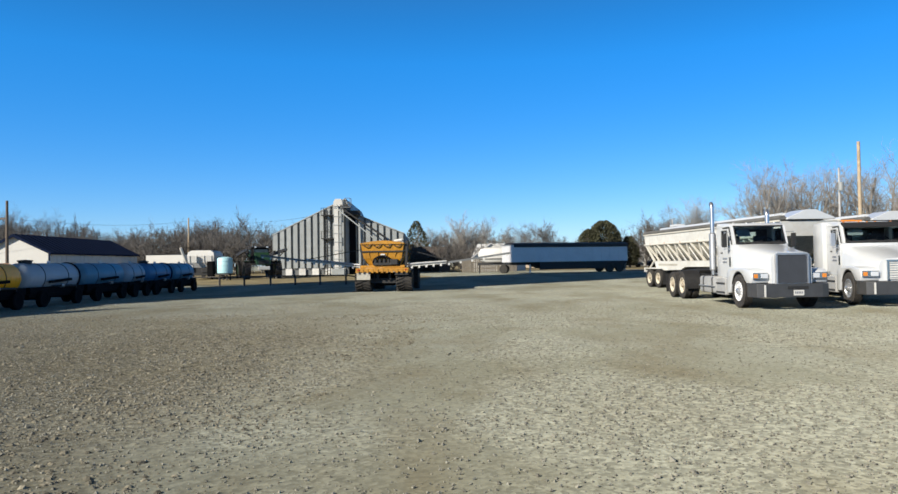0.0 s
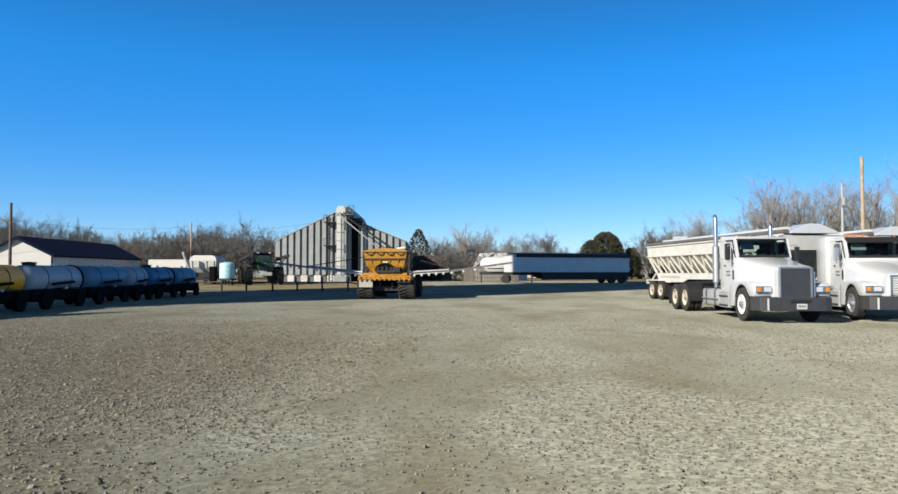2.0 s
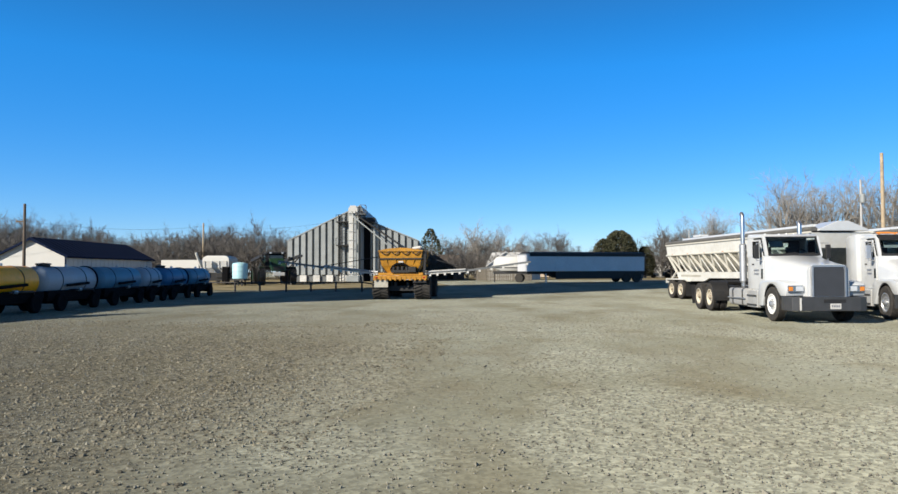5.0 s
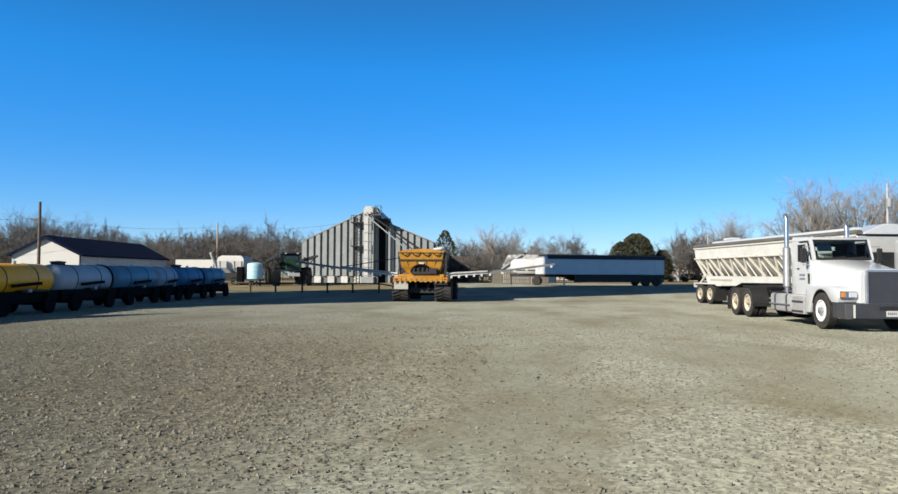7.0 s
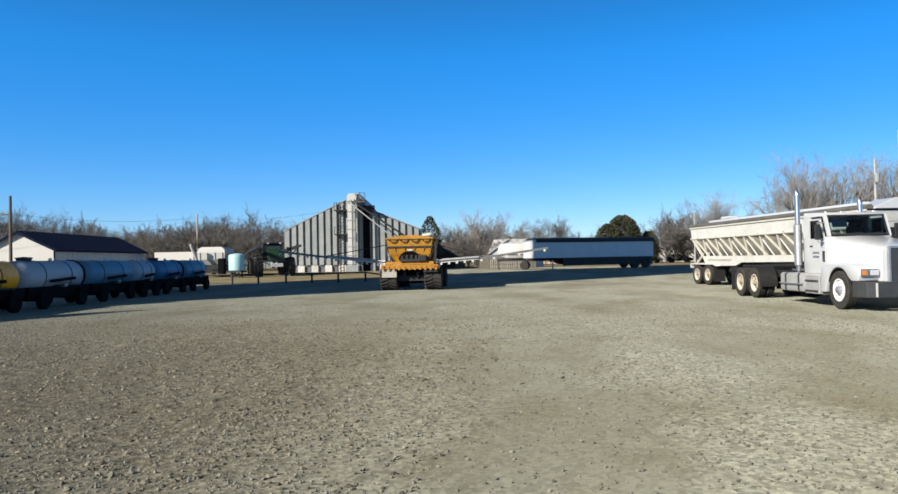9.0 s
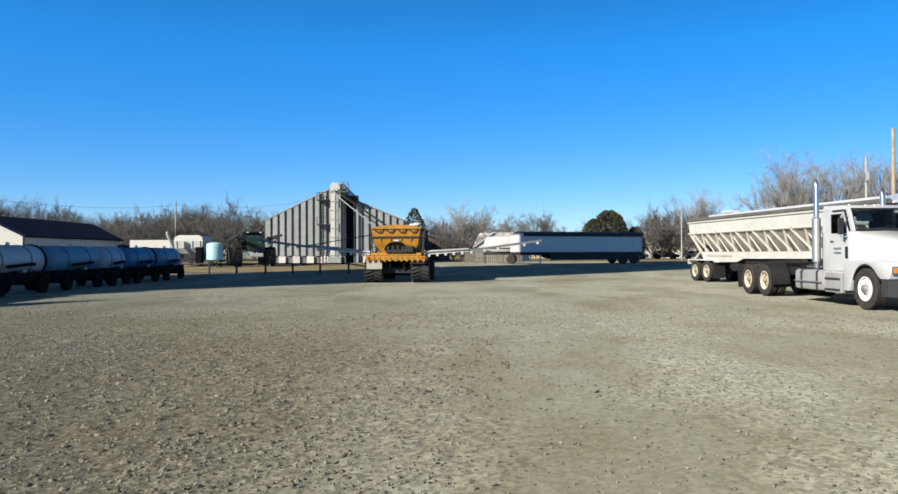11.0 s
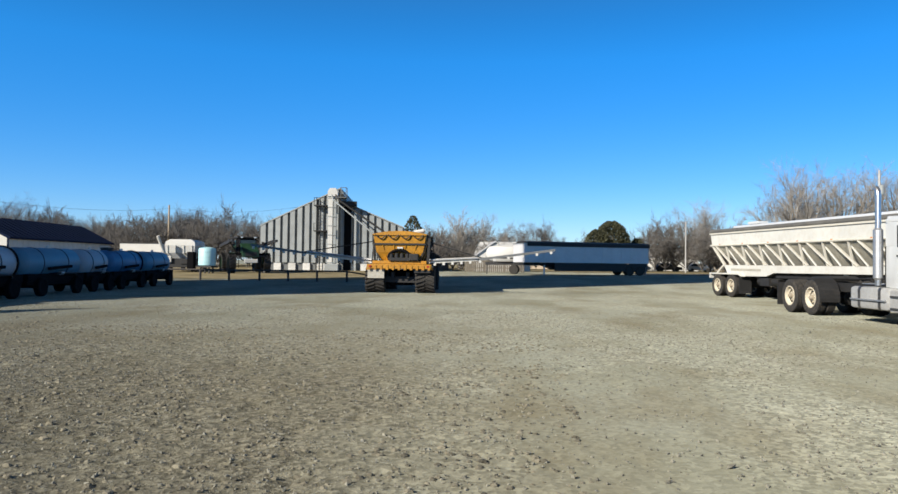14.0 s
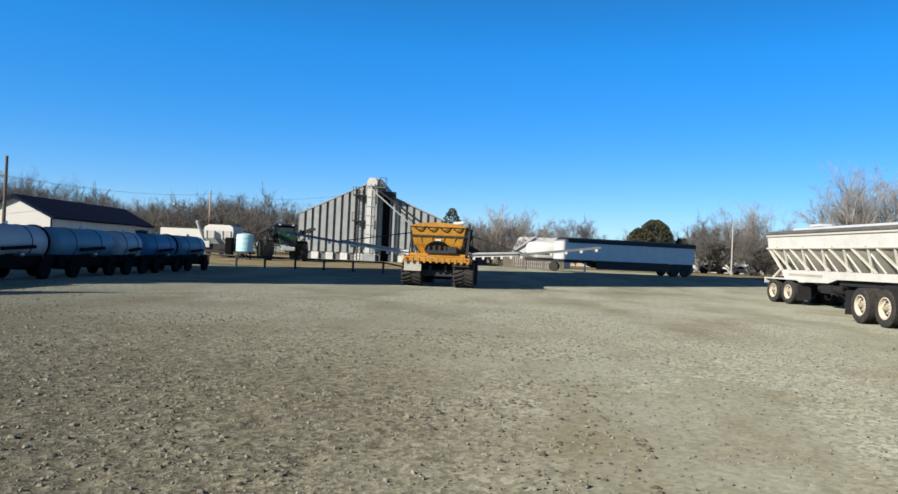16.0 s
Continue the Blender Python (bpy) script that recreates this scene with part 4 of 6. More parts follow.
    part("tarp", prism(B(), prof, -0.78, 3.55, "y"), YELLOW, t)
    part("tarp_end", lathe(B(), [(0, 0), (0.08, 0.02), (0.1, 0.5), (0.04, 0.6), (0, 0.6)], (0.7, -0.6, 3.08), (1, 0, 0.12), 12), WALL_WHITE, t, "pale rolled tarp end")
    # hydraulics at the back
    bm = B()
    box(bm, -0.55, 0.55, -0.82, -0.5, 1.63, 1.78)
    for x in (-0.4, -0.13, 0.13, 0.4):
        lathe(bm, [(0, 0), (0.1, 0), (0.11, 0.2), (0.05, 0.26), (0, 0.26)], (x, -0.72, 1.75), (0, 0, 1), 10)
    part("air_manifold", bm, BLACK, t)
    pts = [(-0.62 + 1.24 * i / 12, -0.7, 1.85 + 0.25 * math.sin(math.pi * i / 12)) for i in range(13)]
    part("hose", tube(B(), pts, 0.035, 6), BLACK, t)
    for s in (-1, 1):
        part("tail_lamp", box(B(), s * 1.45 - 0.06, s * 1.45 + 0.06, -0.89, -0.86, 1.3, 1.38), RED, t)
        bm = B()
        rod(bm, (s * 1.3, -0.4, 1.6), (s * 1.42, -0.2, 2.6), 0.04, seg=6)
        rod(bm, (s * 1.42, -0.2, 2.6), (s * 1.3, 0.4, 2.9), 0.04, seg=6)
        part("boom_cradle", bm, BLACK, t)
    # booms
    def boom(s, tip, mid, pale):
        root = Vector((s * 1.45, -0.3, 1.55))
        mid, tip = Vector(mid), Vector(tip)
        b = part("boom", bar(B(), root, mid, 0.10, 0.10), pale, t)
        part("boom_tube", rod(B(), root + Vector((0, 0, 0.14)), mid + Vector((0, 0, 0.11)), 0.035, seg=8), pale, b)
        part("boom_tube", rod(B(), root + Vector((0, -0.1, 0.1)), mid + Vector((0, -0.1, 0.08)), 0.05, seg=8), STEEL, b)
        part("boom_tip", bar(B(), mid, tip, 0.1, 0.12), GALV_DARK, b, "dull metal outer boom section")
        n = 11
        for i in range(n):
            u = (i + 0.7) / n
            p = root.lerp(mid, u * 2) if u < 0.5 else mid.lerp(tip, u * 2 - 1)
            part("outlet", box(B(), p.x - 0.06, p.x + 0.06, p.y - 0.14, p.y - 0.06, p.z - 0.17, p.z - 0.05), WALL_WHITE, b)
        part("stay", rod(B(), (s * 1.3, 0.0, 2.62), mid.lerp(tip, 0.1), 0.028, seg=6), BLACK, b)
    boom(-1, (-7.9, 0.3, 2.36), (-4.9, 0.1, 1.96), BOOM_WHITE)
    boom(1, (7.8, -0.3, 2.25), (3.9, -0.3, 1.72), BOOM_WHITE)
    # cab far ahead
    cab = part("cab", loft(B(), [ring(0.8, 4.2, 5.9, 1.3), ring(0.82, 4.1, 6.0, 2.0), ring(0.74, 4.3, 5.8, 2.85)]), YELLOW, t)
    part("window", box(B(), -0.6, 0.6, 4.16, 4.22, 2.05, 2.7), GLASS, cab)


spreader()


# ---- sprayer ----
def sprayer():
    t = thing("crop_sprayer", frame_m(-27.55, 69.5, 0, 33), "tall green self-propelled crop sprayer with folded booms", "sprayer")
    for sx in (-1, 1):
        for yy in (0, 4.2):
            lug_tyre(t, sx * 1.55, yy, 0.95, 0.62, sx, GREEN, BLACK)
            part("axle_leg", box(B(), sx * 1.55 - 0.34, sx * 1.55 - 0.22 if sx > 0 else sx * 1.55 - 0.22, yy - 0.1, yy + 0.1, 0.85, 1.75, 0.02) if sx > 0 else box(B(), sx * 1.55 + 0.22, sx * 1.55 + 0.34, yy - 0.1, yy + 0.1, 0.85, 1.75, 0.02), GREEN, t)
    part("frame", box(B(), -1.3, 1.3, -0.3, 5.2, 1.62, 1.85, 0.03), PITCH, t)
    part("hood", prism(B(), [(-1.0, 1.45), (0.5, 1.45), (0.5, 2.75), (0.2, 2.7), (-0.7, 2.2), (-1.0, 2.0)], -0.72, 0.72, "x", 0.04), GREEN, t)
    part("grille", box(B(), -0.5, 0.5, -1.03, -1.003, 1.55, 1.92, 0.008), BLACK, t)
    for k in range(5):
        part("ladder_rung", box(B(), -1.25, -0.85, 0.2, 0.26, 0.6 + 0.25 * k, 0.63 + 0.25 * k), BLACK, t)
    for s in (-1, 1):
        part("ladder_rail", rod(B(), (-1.05 + s * 0.2, 0.23, 0.5), (-1.05 + s * 0.2, 0.23, 2.3), 0.025, seg=6), BLACK, t)
        part("work_lamp", box(B(), s * 0.6 - 0.1, s * 0.6 + 0.1, 0.22, 0.3, 3.22, 3.34, 0.01), LENS, t)
    for sx in (-1, 1):
        part("cab_post", bar(B(), (sx * 0.8, 0.46, 1.9), (sx * 0.74, 0.46, 3.2), 0.08, 0.08), BLACK, t)
        part("boom_rest", bar(B(), (sx * 1.2, -0.6, 1.86), (sx * 1.9, -1.5, 2.75), 0.1, 0.1), BLACK, t)
        part("hand_rail", tube(B(), [(sx * 1.2, 0.1, 1.86), (sx * 1.25, 0.1, 2.6), (sx * 1.25, 0.45, 2.75)], 0.025, 6), BLACK, t)
    part("front_beam", box(B(), -1.6, 1.6, -0.75, -0.6, 1.5, 1.64, 0.02), BLACK, t)
    part("nose_panel", box(B(), -0.6, 0.6, -1.12, -1.0, 0.95, 1.3, 0.04), WALL_WHITE, t, "white front panel")
    cab = part("cab", box(B(), -0.85, 0.85, 0.5, 2.1, 1.86, 3.2, 0.12), PITCH, t)
    part("window", box(B(), -0.68, 0.68, 0.47, 0.5, 2.15, 3.05, 0.01), GLASS, cab)
    part("cab_roof", box(B(), -1.0, 1.0, 0.3, 2.2, 3.2, 3.36, 0.06), BLACK, t)
    part("solution_tank", lathe(B(), [(0, 0), (0.7, 0.05), (0.8, 0.3), (0.8, 2.0), (0.7, 2.3), (0, 2.4)], (0, 2.2, 2.5), (0, 1, 0), 20), GREEN, t, smooth=True)
    for s in (-1, 1):
        b = part("boom", bar(B(), (s * 1.75, 5.2, 2.5), (s * 1.9, -1.6, 2.9), 0.2, 0.3), BLACK, t)
        part("boom_tip", bar(B(), (s * 1.9, -1.6, 2.9), (s * 1.9, -2.9, 2.95), 0.14, 0.2), BLACK, b)
        part("mirror", box(B(), s * 1.3 - 0.12, s * 1.3 + 0.12, 0.2, 0.26, 2.5, 2.9, 0.02), BLACK, t)
        part("mirror_arm", rod(B(), (s * 0.8, 0.5, 2.7), (s * 1.3, 0.25, 2.7), 0.03, seg=6), BLACK, t)
        part("fender", box(B(), s * 1.55 - 0.26, s * 1.55 + 0.26, -0.6, 0.6, 1.8, 1.86, 0.02), GREEN, t)


sprayer()


# ---- dry tender beside the fence ----
def tender_truck():
    t = thing("tender_truck", frame_m(-34.45, 70.0, 0, 14), "white fertiliser tender truck with dark cab and hopper body", "truck")
    def ring(hx, y0, y1, z):
        return [(-hx, y0, z), (hx, y0, z), (hx, y1, z), (-hx, y1, z)]
    part("hopper_body", loft(B(), [ring(0.75, 0.4, 4.0, 1.15), ring(1.28, 0.0, 4.4, 1.8), ring(1.36, -0.08, 4.5, 2.5), ring(1.28, 0.0, 4.45, 2.85), ring(0.95, 0.2, 4.3, 3.06)]), WALL_WHITE, t)
    for k in range(4):
        part("body_rib", bar(B(), (-1.1 + 0.73 * k, -0.02, 1.7), (-1.1 + 0.73 * k, -0.12, 2.5), 0.06, 0.05), WALL_WHITE, t)
    part("top_hatch", box(B(), -0.6, 0.6, 0.6, 2.4, 3.061, 3.14, 0.03), BLACK, t)
    part("auger", rod(B(), (-1.1, -0.4, 1.2), (-1.7, -1.2, 3.3), 0.13, seg=12), WALL_WHITE, t)
    part("panel", box(B(), -1.6, -0.6, -0.7, -0.3, 0.9, 1.5, 0.05), WALL_WHITE, t)
    part("chassis", box(B(), -0.95, 0.95, -0.5, 6.8, 0.45, 1.28), BLACK, t)
    part("rear_box", box(B(), 0.8, 1.4, -0.75, 0.3, 0.35, 1.9, 0.05), PITCH, t)
    part("cab", box(B(), -1.1, 1.1, 4.8, 6.5, 0.9, 2.7, 0.1), BLACK, t)
    part("mudguard", box(B(), 0.2, 1.35, -0.6, 1.0, 0.75, 1.25, 0.04), BLACK, t)
    for yy in (0.7, 5.8):
        for s in (-1, 1):
            wheel(t, s * 1.05, yy, 0.5, 0.28, s, BLACK)


tender_truck()


def poly_tank():
    t = thing("storage_tank", frame_m(-30.35, 67.0, 0, 0) @ Matrix.Diagonal((0.75, 0.75, 0.86, 1)), "pale cyan upright poly tank on dark legs", "tank")
    part("vessel", lathe(B(), [(0, 0.8), (0.9, 0.8), (0.98, 0.86), (0.98, 2.5), (0.9, 2.6), (0.3, 2.72), (0, 2.72)], (0, 0, 0), (0, 0, 1), 32), TANK_CYAN, t, smooth=True)
    for z in (1.2, 1.7, 2.2):
        part("rib", lathe(B(), [(0.984, -0.03), (1.0, -0.03), (1.0, 0.03), (0.984, 0.03)], (0, 0, z), (0, 0, 1), 32), TANK_CYAN, t)
    part("lid", lathe(B(), [(0, 0), (0.25, 0), (0.25, 0.1), (0, 0.12)], (0, 0, 2.7), (0, 0, 1), 16), BLACK, t)
    for a in range(4):
        x, y = 0.7 * math.cos(a * math.pi / 2 + 0.78), 0.7 * math.sin(a * math.pi / 2 + 0.78)
        part("leg", box(B(), x - 0.07, x + 0.07, y - 0.07, y + 0.07, 0, 0.8), BLACK, t)
    part("base", box(B(), -0.95, 0.95, -0.95, 0.95, 0.62, 0.79), BLACK, t)


poly_tank()


def van_box(x, y, ang, L, label):
    t = thing("box_trailer", frame_m(x, y, 0, ang), label, "trailer")
    part("body", box(B(), -L / 2, L / 2, -1.1, 1.1, 0.8, 2.75, 0.05), WALL_WHITE, t)
    part("roof_edge", box(B(), -L / 2 - 0.02, L / 2 + 0.02, -1.13, 1.13, 2.752, 2.85), BLACK, t)
    part("chassis", box(B(), -L / 2, L / 2, -0.5, 0.5, 0.55, 0.79), BLACK, t)
    for yy in (-L * 0.3, L * 0.3):
        for s in (-1, 1):
            bm = lathe(B(), [(0.0, -0.12), (0.42, -0.12), (0.45, 0), (0.42, 0.12), (0, 0.12)], (yy, s * 0.95, 0.45), (0, 1, 0), 18)
            part("wheel", bm, RUBBER, t)


van_box(-43.6, 80.0, 5, 4.6, "white box trailer parked behind the tanks")


# ---- grain trailer in the shade ----
def grain_trailer():
    a, b = Vector((-2.6, 76.6)), Vector((10.2, 83.2))
    d = (b - a).normalized()
    ang = math.degrees(math.atan2(d.y, d.x))
    L = (b - a).length
    t = thing("grain_trailer", frame_m(a.x, a.y, 0, ang), "long pale grey hopper-bottom grain trailer with black tarp", "trailer")
    part("body", box(B(), 0, L, 0, 2.5, 1.25, 3.05, 0.03), ALU_SHEET, t)
    n = 13
    for i in range(n + 1):
        x = 0.05 + i * (L - 0.1) / n
        part("side_post", box(B(), x - 0.03, x + 0.03, -0.02, -0.003, 1.25, 3.03), ALU_SHEET, t)
    part("top_rail", box(B(), -0.05, L + 0.05, -0.06, 2.56, 3.052, 3.14), STEEL, t)
    prof = [(-0.1, 2.86), (-0.065, 2.86), (-0.065, 3.145), (2.6, 3.145), (2.6, 3.2), (1.9, 3.36), (0.6, 3.36), (-0.1, 3.24)]
    part("tarp", prism(B(), prof, 0.3, L + 0.05, "x"), TARP, t)
    for x0 in (2.2, 7.2):
        part("hopper", loft(B(), [[(x0, 0.1, 1.245), (x0 + 4.2, 0.1, 1.245), (x0 + 4.2, 2.4, 1.245), (x0, 2.4, 1.245)],
                                  [(x0 + 1.6, 0.8, 0.55), (x0 + 2.6, 0.8, 0.55), (x0 + 2.6, 1.7, 0.55), (x0 + 1.6, 1.7, 0.55)]]), BLACK, t)
    part("chassis", box(B(), 0.2, L, 0.6, 1.9, 0.95, 1.24), BLACK, t)
    part("skirt", box(B(), 3.4, L - 0.1, 0.05, 0.15, 0.42, 1.24), BLACK, t)
    for x in (L - 1.0, L - 2.25):
        for s, y in ((-1, 0.15), (1, 2.35)):
            bm = lathe(B(), [(0.0, -0.15), (0.5, -0.15), (0.53, -0.05), (0.53, 0.1), (0.5, 0.15), (0.3, 0.15), (0.26, 0.08), (0, 0.1)], (x, y, 0.53), (0, s, 0), 22)
            part("wheel", bm, RUBBER, t)
    part("landing_leg", box(B(), 2.3, 2.42, 0.3, 0.42, 0.03, 1.0), STEEL, t)
    part("mudflap", box(B(), L - 0.32, L - 0.3, 0.0, 0.6, 0.2, 0.9), WALL_WHITE, t)


grain_trailer()


def rounded_tender():
    t = thing("white_tank_trailer", frame_m(-4.5, 82.2, 0, -4), "low white rounded tank trailer beside the grain trailer", "trailer")
    def ring(hy, hx, z):
        return [(hx * math.cos(a), hy * math.sin(a), z) for a in [2 * math.pi * i / 24 for i in range(24)]]
    part("vessel", loft(B(), [ring(0.8, 1.7, 1.3), ring(1.0, 2.1, 1.55), ring(1.05, 2.25, 2.1), ring(1.0, 2.15, 2.55), ring(0.85, 1.9, 2.85), ring(0.4, 1.2, 3.0)]), WALL_WHITE, t, smooth=True)
    part("chassis", box(B(), -2.2, 2.4, -0.5, 0.5, 0.95, 1.28), BLACK, t)
    part("stripe", loft(B(), [ring(1.06, 2.2, 1.62), ring(1.065, 2.21, 1.72)], False), BLACK, t)
    for s in (-1, 1):
        bm = lathe(B(), [(0.0, -0.12), (0.46, -0.12), (0.49, 0), (0.46, 0.12), (0, 0.12)], (0.8, s * 0.8, 0.49), (0, s, 0), 18)
        part("wheel", bm, RUBBER, t)
    part("jack", rod(B(), (-2.1, 0, 0), (-2.1, 0, 1.0), 0.05, seg=8), BLACK, t)


rounded_tender()


def far_car(x, y, ang, paint, label):
    t = thing("car", frame_m(x, y, 0, ang), label, "car")
    prof = [(-2.1, 0.3), (2.1, 0.3), (2.15, 0.75), (1.3, 0.92), (0.7, 1.42), (-1.2, 1.45), (-2.0, 0.95), (-2.15, 0.7)]
    part("body", prism(B(), prof, -0.85, 0.85, "y", 0.05), paint, t)
    part("window", prism(B(), [(-1.7, 0.98), (1.05, 0.95), (0.62, 1.36), (-1.15, 1.38)], -0.87, 0.87, "y"), GLASS, t)
    for xx in (-1.35, 1.3):
        for s in (-1, 1):
            part("wheel", lathe(B(), [(0, -0.1), (0.31, -0.1), (0.33, 0), (0.31, 0.1), (0, 0.1)], (xx, s * 0.78, 0.33), (0, s, 0), 16), RUBBER, t)


far_car(15.8, 132, 4, WALL_WHITE, "white car parked beside the far road")
far_car(20.6, 130, 8, BLACK, "dark car parked beside the far road")
far_car(26.5, 134, 2, STEEL, "silver car parked beside the far road")


# ---- road tractors ----
def arc(cy, cz, r, a0, a1, n):
    return [(cy + r * math.cos(radians(a0 + (a1 - a0) * i / n)), cz + r * math.sin(radians(a0 + (a1 - a0) * i / n))) for i in range(n + 1)]


def hood_ring(w, y, zb, zt, k=0.16):
    """Half-round-shouldered section of a bonnet."""
    return [(-w, y, zb), (w, y, zb), (w, y, zt - k * 1.6), (w - k * 0.35, y, zt - k * 0.7), (w - k * 1.3, y, zt - k * 0.12), (0, y, zt),
            (-w + k * 1.3, y, zt - k * 0.12), (-w + k * 0.35, y, zt - k * 0.7), (-w, y, zt - k * 1.6)]


def tractor(m, label, style):
    """A white day-cab road tractor; local y runs from its nose backwards, the front axle at 0."""
    t = thing("truck_tractor", m, label, "truck", "parked white trucks")
    blunt = style == "square"
    R = 0.53
    for s in (-1, 1):
        wheel(t, s * 1.06, 0, R, 0.29, s, RIM_WHITE if blunt else STEEL, dish=0.02, hub=0.11, hub_mat=STEEL)
        for y in (5.9, 7.22):
            wheel(t, s * 1.06, y, R, 0.27, s, RIM, dish=0.07, hub=0.08, hub_mat=HUB)
            wheel(t, s * 0.74, y, R, 0.27, -s, RIM, dish=0.1)
    bm = B()
    for s in (-1, 1):
        box(bm, s * 0.43 - 0.05, s * 0.43 + 0.05, -0.9, 8.25, 0.74, 1.0)
    for y in (2.6, 4.6, 8.2):
        box(bm, -0.38, 0.38, y - 0.05, y + 0.05, 0.76, 0.98)
    part("chassis_frame", bm, BLACK, t)
    part("axle", rod(B(), (-1.0, 0, R), (1.0, 0, R), 0.07, seg=8), BLACK, t)
    for y in (5.9, 7.22):
        bm = rod(B(), (-1.0, y, R), (1.0, y, R), 0.1, seg=8)
        lathe(bm, [(0, -0.2), (0.2, -0.14), (0.22, 0.1), (0, 0.2)], (0, y, R), (0, 1, 0), 12)
        part("axle", bm, BLACK, t)
    bm = prism(B(), [(5.95, 1.03), (7.2, 1.03), (7.5, 0.98), (7.2, 1.16), (6.2, 1.2), (5.9, 1.12)], -0.42, 0.42, "x")
    part("fifth_wheel", bm, BLACK, t)

    # bonnet and wings
    nose = -1.22 if blunt else -1.05
    if blunt:
        rings = [hood_ring(0.63, nose, 0.80, 1.74, 0.12), hood_ring(0.70, -0.7, 0.80, 1.80, 0.14), hood_ring(0.84, 0.2, 0.85, 1.94, 0.16), hood_ring(0.98, 0.98, 0.85, 2.05, 0.18)]
    else:
        rings = [hood_ring(0.66, nose, 0.80, 1.52, 0.16), hood_ring(0.76, -0.6, 0.80, 1.62, 0.18), hood_ring(0.9, 0.2, 0.85, 1.78, 0.2), hood_ring(1.0, 0.98, 0.85, 1.97, 0.2)]
    part("bonnet", loft(B(), rings), WHITE, t, smooth=True)
    arch = arc(0, R, 0.63, 24, 156, 10)
    prof = [(-1.02, 0.80), (-1.08, 0.95), (-1.08, 1.12), (-0.95, 1.22), (-0.5, 1.27), (0.3, 1.27), (0.8, 1.22), (0.97, 1.1), (1.02, 0.44), (0.70, 0.44)] + arch[1:-1] + [(-0.66, 0.80)]
    for s in (-1, 1):
        bm = prism(B(), prof, s * 0.60, s * 1.2, "x", 0.03)
        w = part("wing", bm, WHITE, t, smooth=True)
        lamp = part("headlamp", box(B(), s * 0.93 - 0.24, s * 0.93 + 0.24, -1.125, -1.082, 0.93, 1.12, 0.01), CHROME, t)
        part("lens", box(B(), s * 0.93 - s * 0.12 - 0.11, s * 0.93 - s * 0.12 + 0.11, -1.15, -1.127, 0.955, 1.095, 0.008), LENS, lamp)
        part("indicator", box(B(), s * 0.93 + s * 0.15 - 0.06, s * 0.93 + s * 0.15 + 0.06, -1.15, -1.127, 0.96, 1.085, 0.008), AMBER, lamp, "amber turn lamp")
        bm = prism(B(), arc(0, R, 0.625, 20, 160, 12) + arc(0, R, 0.60, 160, 20, 12), s * 0.55, s * 1.18, "x")
        part("wheel_arch", bm, BLACK, t)
    if blunt:
        part("grille_surround", prism(B(), [(-0.53, 0.79), (0.53, 0.79), (0.53, 1.58), (0.45, 1.72), (-0.45, 1.72), (-0.53, 1.58)], nose - 0.03, nose - 0.004, "y"), STACK, t, "bright metal grille surround")
        g = part("grille", prism(B(), [(-0.48, 0.80), (0.48, 0.80), (0.48, 1.55), (0.41, 1.68), (-0.41, 1.68), (-0.48, 1.55)], nose - 0.06, nose - 0.034, "y"), GRILLE, t, "dark mesh radiator grille")
        bm = B()
        for k in range(15):
            x = -0.42 + k * 0.06
            box(bm, x - 0.008, x + 0.008, nose - 0.066, nose - 0.062, 0.84, 1.62 if abs(x) < 0.4 else 1.55)
        part("grille_bar", bm, GRILLE, g)
        bm = B()
        for x in (-0.49, 0.49):
            box(bm, x - 0.025, x + 0.025, nose - 0.085, nose - 0.01, 0.79, 1.70)
        box(bm, -0.46, 0.46, nose - 0.085, nose - 0.01, 1.66, 1.70)
        part("grille_surround", bm, STEEL, g)
    else:
        # white panel paints in the bright reflections of a chrome grille
        g = part("grille", box(B(), -0.42, 0.42, nose - 0.05, nose - 0.003, 0.84, 1.42, 0.02), WALL_WHITE, t, "grille panel painted pale for the chrome's reflections, with bright surround")
        bm = B()
        for x in (-0.42, 0.42):
            box(bm, x - 0.03, x + 0.03, nose - 0.075, nose - 0.01, 0.84, 1.40)
        box(bm, -0.46, 0.46, nose - 0.08, nose - 0.02, 1.405, 1.46)
        for k in range(7):
            box(bm, -0.37, 0.37, nose - 0.06, nose - 0.052, 0.89 + k * 0.075, 0.91 + k * 0.075)
        part("grille_bar", bm, CHROME, g)
    plan = [(-1.2, -0.72), (-1.22, -1.0), (-1.12, -1.28), (-0.9, -1.36), (0.9, -1.36), (1.12, -1.28), (1.22, -1.0), (1.2, -0.72), (1.12, -0.72), (1.0, -1.14), (-1.0, -1.14), (-1.12, -0.72)]
    bp = part("bumper", prism(B(), plan, 0.38, 0.79, "z", 0.012), DARK, t, "dark grey steel bumper")
    part("tow_opening", box(B(), -0.2, 0.45, -1.372, -1.362, 0.62, 0.72), BLACK, bp)
    pl = part("number_plate", box(B(), -0.02, 0.30, -1.385, -1.373, 0.44, 0.60), WALL_WHITE, bp, "small white plate with dark bars")
    bm = B()
    for k in range(5):
        box(bm, 0.02 + k * 0.052, 0.05 + k * 0.052, -1.39, -1.3865, 0.49, 0.56)
    part("plate_bar", bm, PLATE_BAR, pl)
    part("marker", box(B(), -0.93, -0.88, -1.39, -1.365, 0.40, 0.76), WALL_WHITE, bp, "white marker strip")

